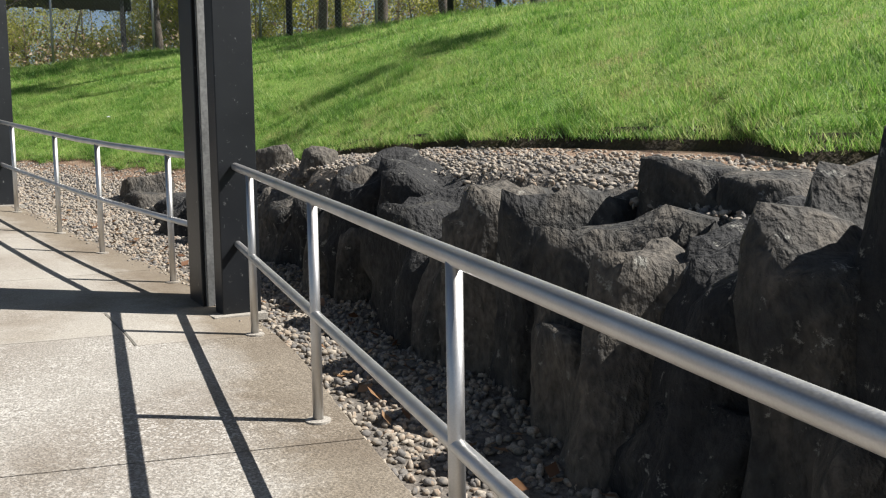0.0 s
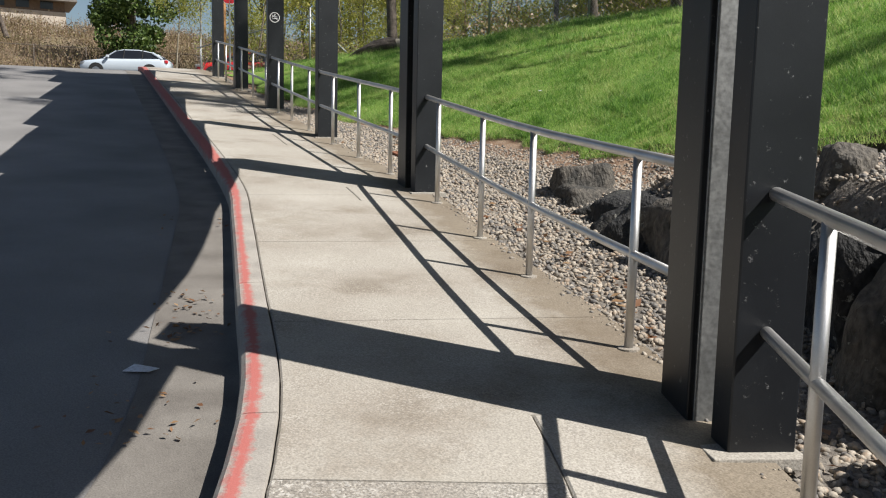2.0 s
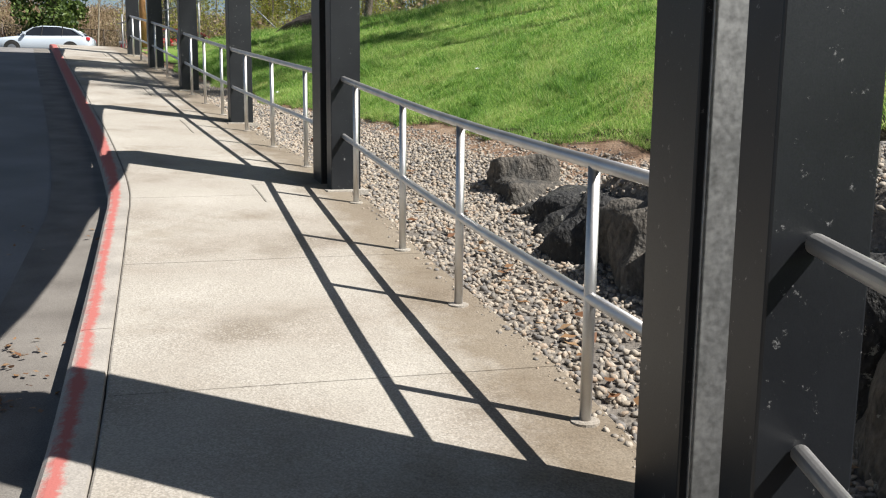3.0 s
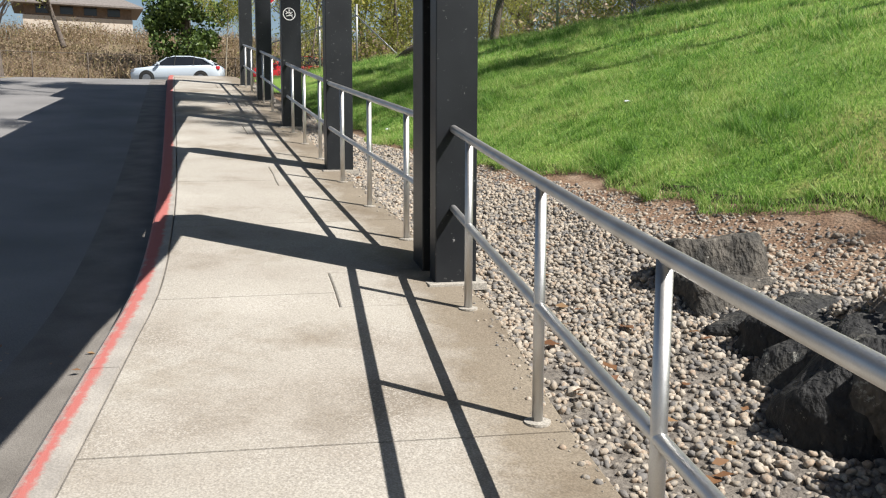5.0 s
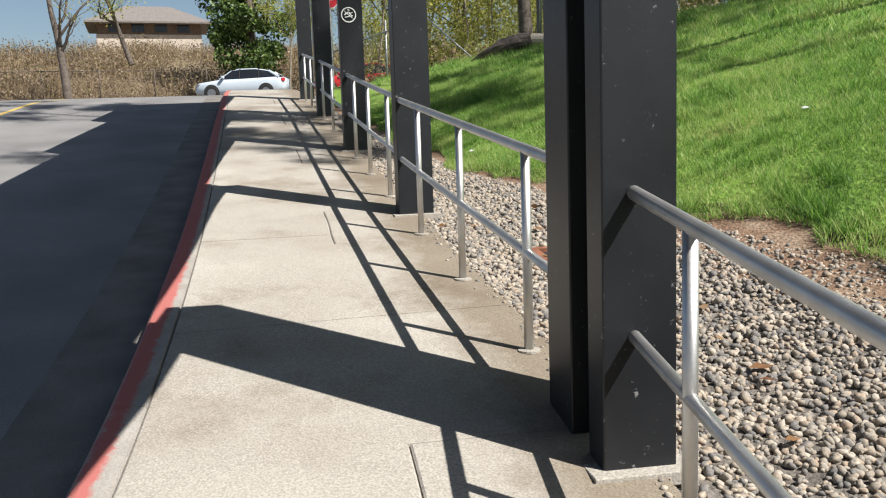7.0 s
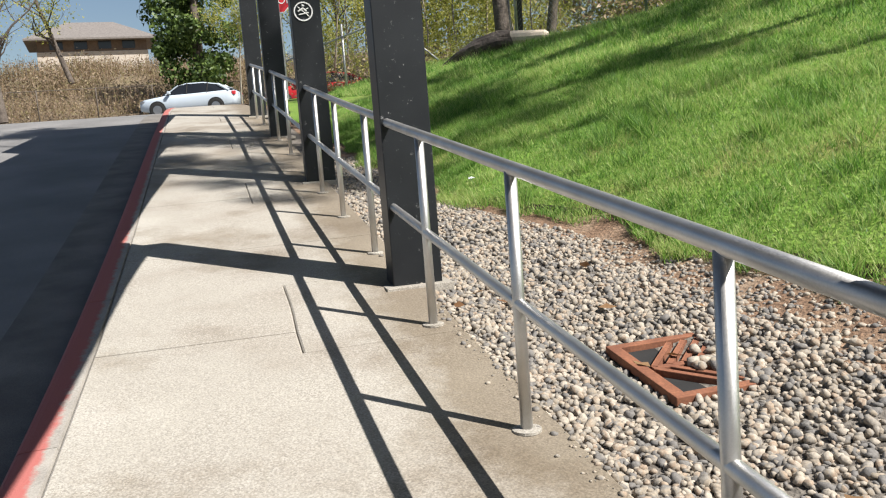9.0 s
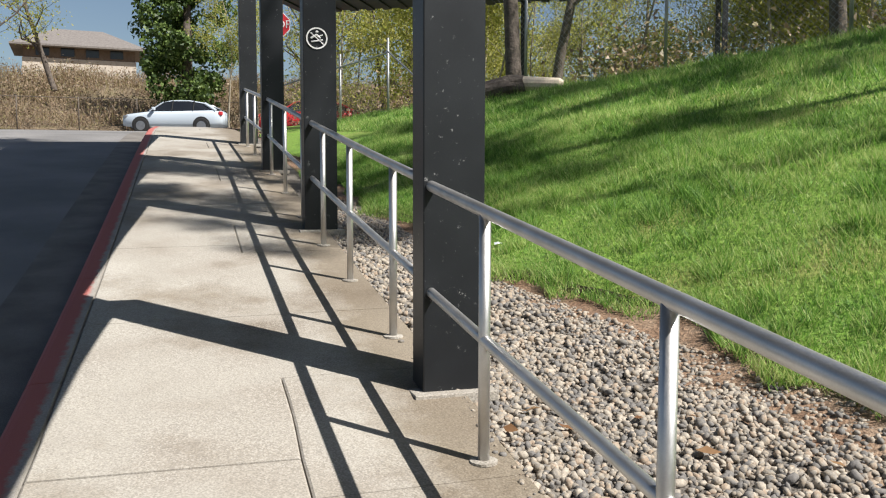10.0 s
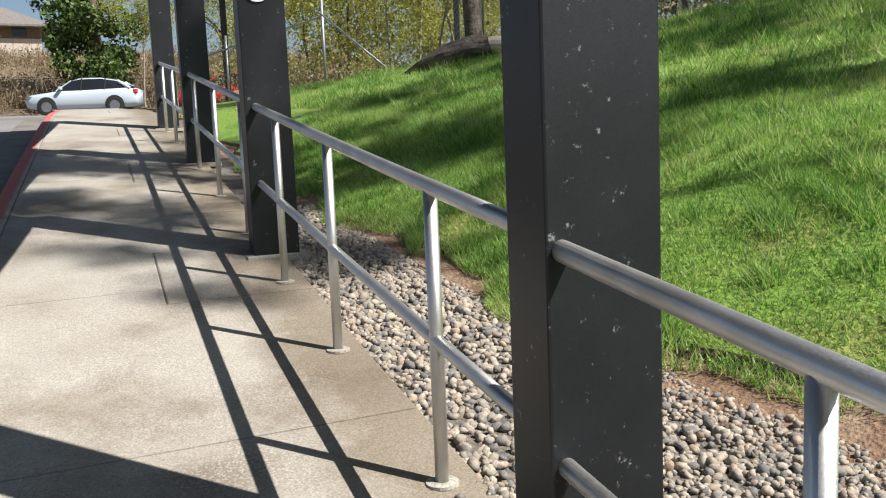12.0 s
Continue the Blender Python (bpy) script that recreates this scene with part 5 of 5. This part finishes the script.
tagged(new("river_gravel", fast_mesh("river_gravel", v, f, M_PEB, True)), "grey and tan stones spilled over the drain grate", "gravel", kind="stuff")


def dead_leaves(name, places, size, label):
    n = len(places)
    lv = np.array([[-0.6, 0, 0.0], [-0.15, -0.34, 0.10], [0.25, -0.22, 0.02], [0.65, 0, 0.08], [0.25, 0.22, 0.03], [-0.15, 0.34, 0.12]])
    sz = size * rng.uniform(0.6, 1.3, n)
    v, f = scatter(lv, [[0, 1, 2, 3], [0, 3, 4, 5]], np.array(places), random_turns(n, 0.4), np.stack([sz] * 3, 1))
    return tagged(new(name, fast_mesh(name, v, f, M_DEAD)), label, "leaves", kind="stuff")


pl = []
for cx, cy, n, sp in ((-2.45, 4.45, 120, 0.11), (-3.1, 5.2, 35, 0.2), (-3.75, 6.05, 40, 0.12), (-4.15, 6.45, 30, 0.10), (-2.05, 3.85, 260, 0.17), (-5.6, 7.9, 18, 0.25)):
    for _ in range(n):
        x, y = cx + rng.normal(0, sp), cy + rng.normal(0, sp)
        pl.append((x, y, ground_z(x, y) + 0.012 + abs(rng.normal(0, 0.012))))
dead_leaves("dead_leaves", pl, 0.030, "heap of brown dead leaves in the gutter")
pl = []
for _ in range(150):
    s_, v_ = rng.uniform(S_A1 - 1, S_B4), rng.uniform(0.25, 0.8)
    pl.append((*on_rail(s_, v_), bed_z(s_, v_) + 0.035))
for _ in range(26):
    s_, v_ = rng.uniform(S_B3, S_P[3]), rng.uniform(0.2, 1.2)
    pl.append((*on_rail(s_, v_), bed_z(s_, v_) + 0.04))
dead_leaves("dead_leaves", pl, 0.07, "brown dead oak leaves strewn on the gravel")

px, py = -3.50, 5.57
paper = solid("paper", [(-0.10, -0.07, 0.004), (0.10, -0.06, 0.012), (0.11, 0.07, 0.004), (-0.09, 0.075, 0.02), (0.0, 0.0, 0.016), (-0.1, -0.07, 0.0), (0.10, -0.06, 0.008), (0.11, 0.07, 0.0), (-0.09, 0.075, 0.016)],
              [(0, 1, 4), (1, 2, 4), (2, 3, 4), (3, 0, 4), (5, 6, 1, 0), (6, 7, 2, 1), (7, 8, 3, 2), (8, 5, 0, 3)], M_PAPER)
paper.matrix_world = pose(px, py, ground_z(px, py) + 0.006, 0, 0, 20) @ Matrix.Scale(0.62, 4)
tagged(paper, "crumpled sheet of white paper in the gutter", "litter")

for (s_, q_), lab in (((S_D2 + 0.1, 0.035), "pale blue plastic scrap lying on the lawn"), ((S_C2, 0.16), "white paper scrap lying on the lawn")):
    w_ = lawn_at(s_, q_)
    bit = solid("litter_scrap", [(-0.03, -0.02, 0.0), (0.03, -0.015, 0.01), (0.035, 0.02, 0.0), (-0.025, 0.025, 0.014), (0.0, 0.0, 0.02)], [(0, 1, 4), (1, 2, 4), (2, 3, 4), (3, 0, 4), (3, 2, 1, 0)], M_PAPER)
    bit.matrix_world = pose(w_[0], w_[1], w_[2] + 0.02, 0, 0, 40)
    tagged(bit, lab, "litter")

# ---- dark poles on the hilltop and the shelter beyond the fence ----
for x, y, hh in ((-4.9, 23.1, 6.0), (-3.6, 23.0, 6.0), (-0.7, 22.7, 6.0), (0.5, 22.6, 6.0)):
    pl_ = thing("dark_pole", (x, y, ridge_z(x) - 0.1), "tall slim black-painted pole at the hilltop fence", "pole", "hilltop poles")
    solid("shaft", *tube([(0, 0, 0), (0, 0, hh)], 0.085, 10), M_ROOF, pl_, smooth=True)
sh = thing("shelter", (-19.0, 29.6, 4.3), "dark flat-roofed open shelter on slim posts beyond the fence", "shelter", yaw=math.degrees(math.atan2(5.0, 11.7)))
part("roof", box_bm((-6.8, -0.2, 3.81), (6.4, 2.6, 4.08), 0.02), M_ROOF, sh)
for x in (-6.6, 0.5, 6.1):
    for y in (0.05, 2.3):
        part("post", box_bm((x - 0.07, y - 0.07, -1.5), (x + 0.07, y + 0.07, 3.86), 0.008), M_ROOF, sh)
for k in range(24):
    part("roof_rib", box_bm((-6.7 + k * 0.55, -0.15, 3.76), (-6.45 + k * 0.55, 2.55, 3.807)), M_ROOF, sh)

# ---- pavement slabs, last ----
def slab(s0, s1, fr0, fr1, base=0.12, g0=0.005, g1=0.005):
    """A slab between two stations; fr runs from 0 at the hill edge to 1 at the kerb."""
    g = 0.003
    v, uv = [], []
    n = 5
    ss_ = np.linspace(s0 + g0, s1 - g1, n)
    for s in ss_:
        w = walk_width(s)
        v_hi, v_lo = 0.12, -(w - 0.162)
        a, b = v_hi + (v_lo - v_hi) * fr0 - (g if fr0 > 0 else 0), v_hi + (v_lo - v_hi) * fr1 + g
        for q, h in ((a, -base), (a, -0.006), (a - 0.008, 0.0), (a * 0.75 + b * 0.25, 0.0), ((a + b) / 2, 0.0), (a * 0.25 + b * 0.75, 0), (b + 0.008, 0.0), (b, -0.006), (b, -base)):
            p = on_rail(s, q)
            v.append((*p, float(level(*p)) + h))
            uv.append((0.12 - q, s))
    c = 9
    f = []
    for i in range(n - 1):
        for j in range(c - 1):
            f.append((i * c + j, i * c + j + 1, (i + 1) * c + j + 1, (i + 1) * c + j)[::-1])
    f.append(tuple(range(c))[::-1])
    f.append(tuple(range((n - 1) * c, n * c)))
    ob = solid("slab", v, f, M_WORN if s1 < S_P[1] + 0.1 else M_SLAB, pav, uvs=uv)
    if ob.data.polygons[4].normal.z < 0:
        ob.data.flip_normals()
    return ob


JOINT0 = rail_s(-1.50, 5.45) - 0.05
cuts = [JOINT0 + 1.88 * k for k in range(-5, 15)]
# a small patch of its own lies round each column's foot, across the joint there
patch = {}
for p in S_P[1:]:
    k = min(range(len(cuts)), key=lambda j: abs(cuts[j] - p))
    patch[k] = (min(cuts[k], p) - 0.28, max(cuts[k], p) + 0.32)
for k, (s0, s1) in enumerate(zip(cuts, cuts[1:])):
    a = patch[k][1] if k in patch else s0
    b = patch[k + 1][0] if k + 1 in patch else s1
    if k in patch:
        slab(s0, a, 0.45, 1.0, g1=0.0)
        slab(*patch[k], 0.0, 0.45)
    if k + 1 in patch:
        slab(b, s1, 0.45, 1.0, g0=0.0)
    if k in patch or k + 1 in patch:
        # the rest of the slab, notched at the patches
        slab(a, b, 0.0, 1.0, g0=0.0 if k in patch else 0.005, g1=0.0 if k + 1 in patch else 0.005)
    else:
        slab(s0, s1, 0.0, 1.0)
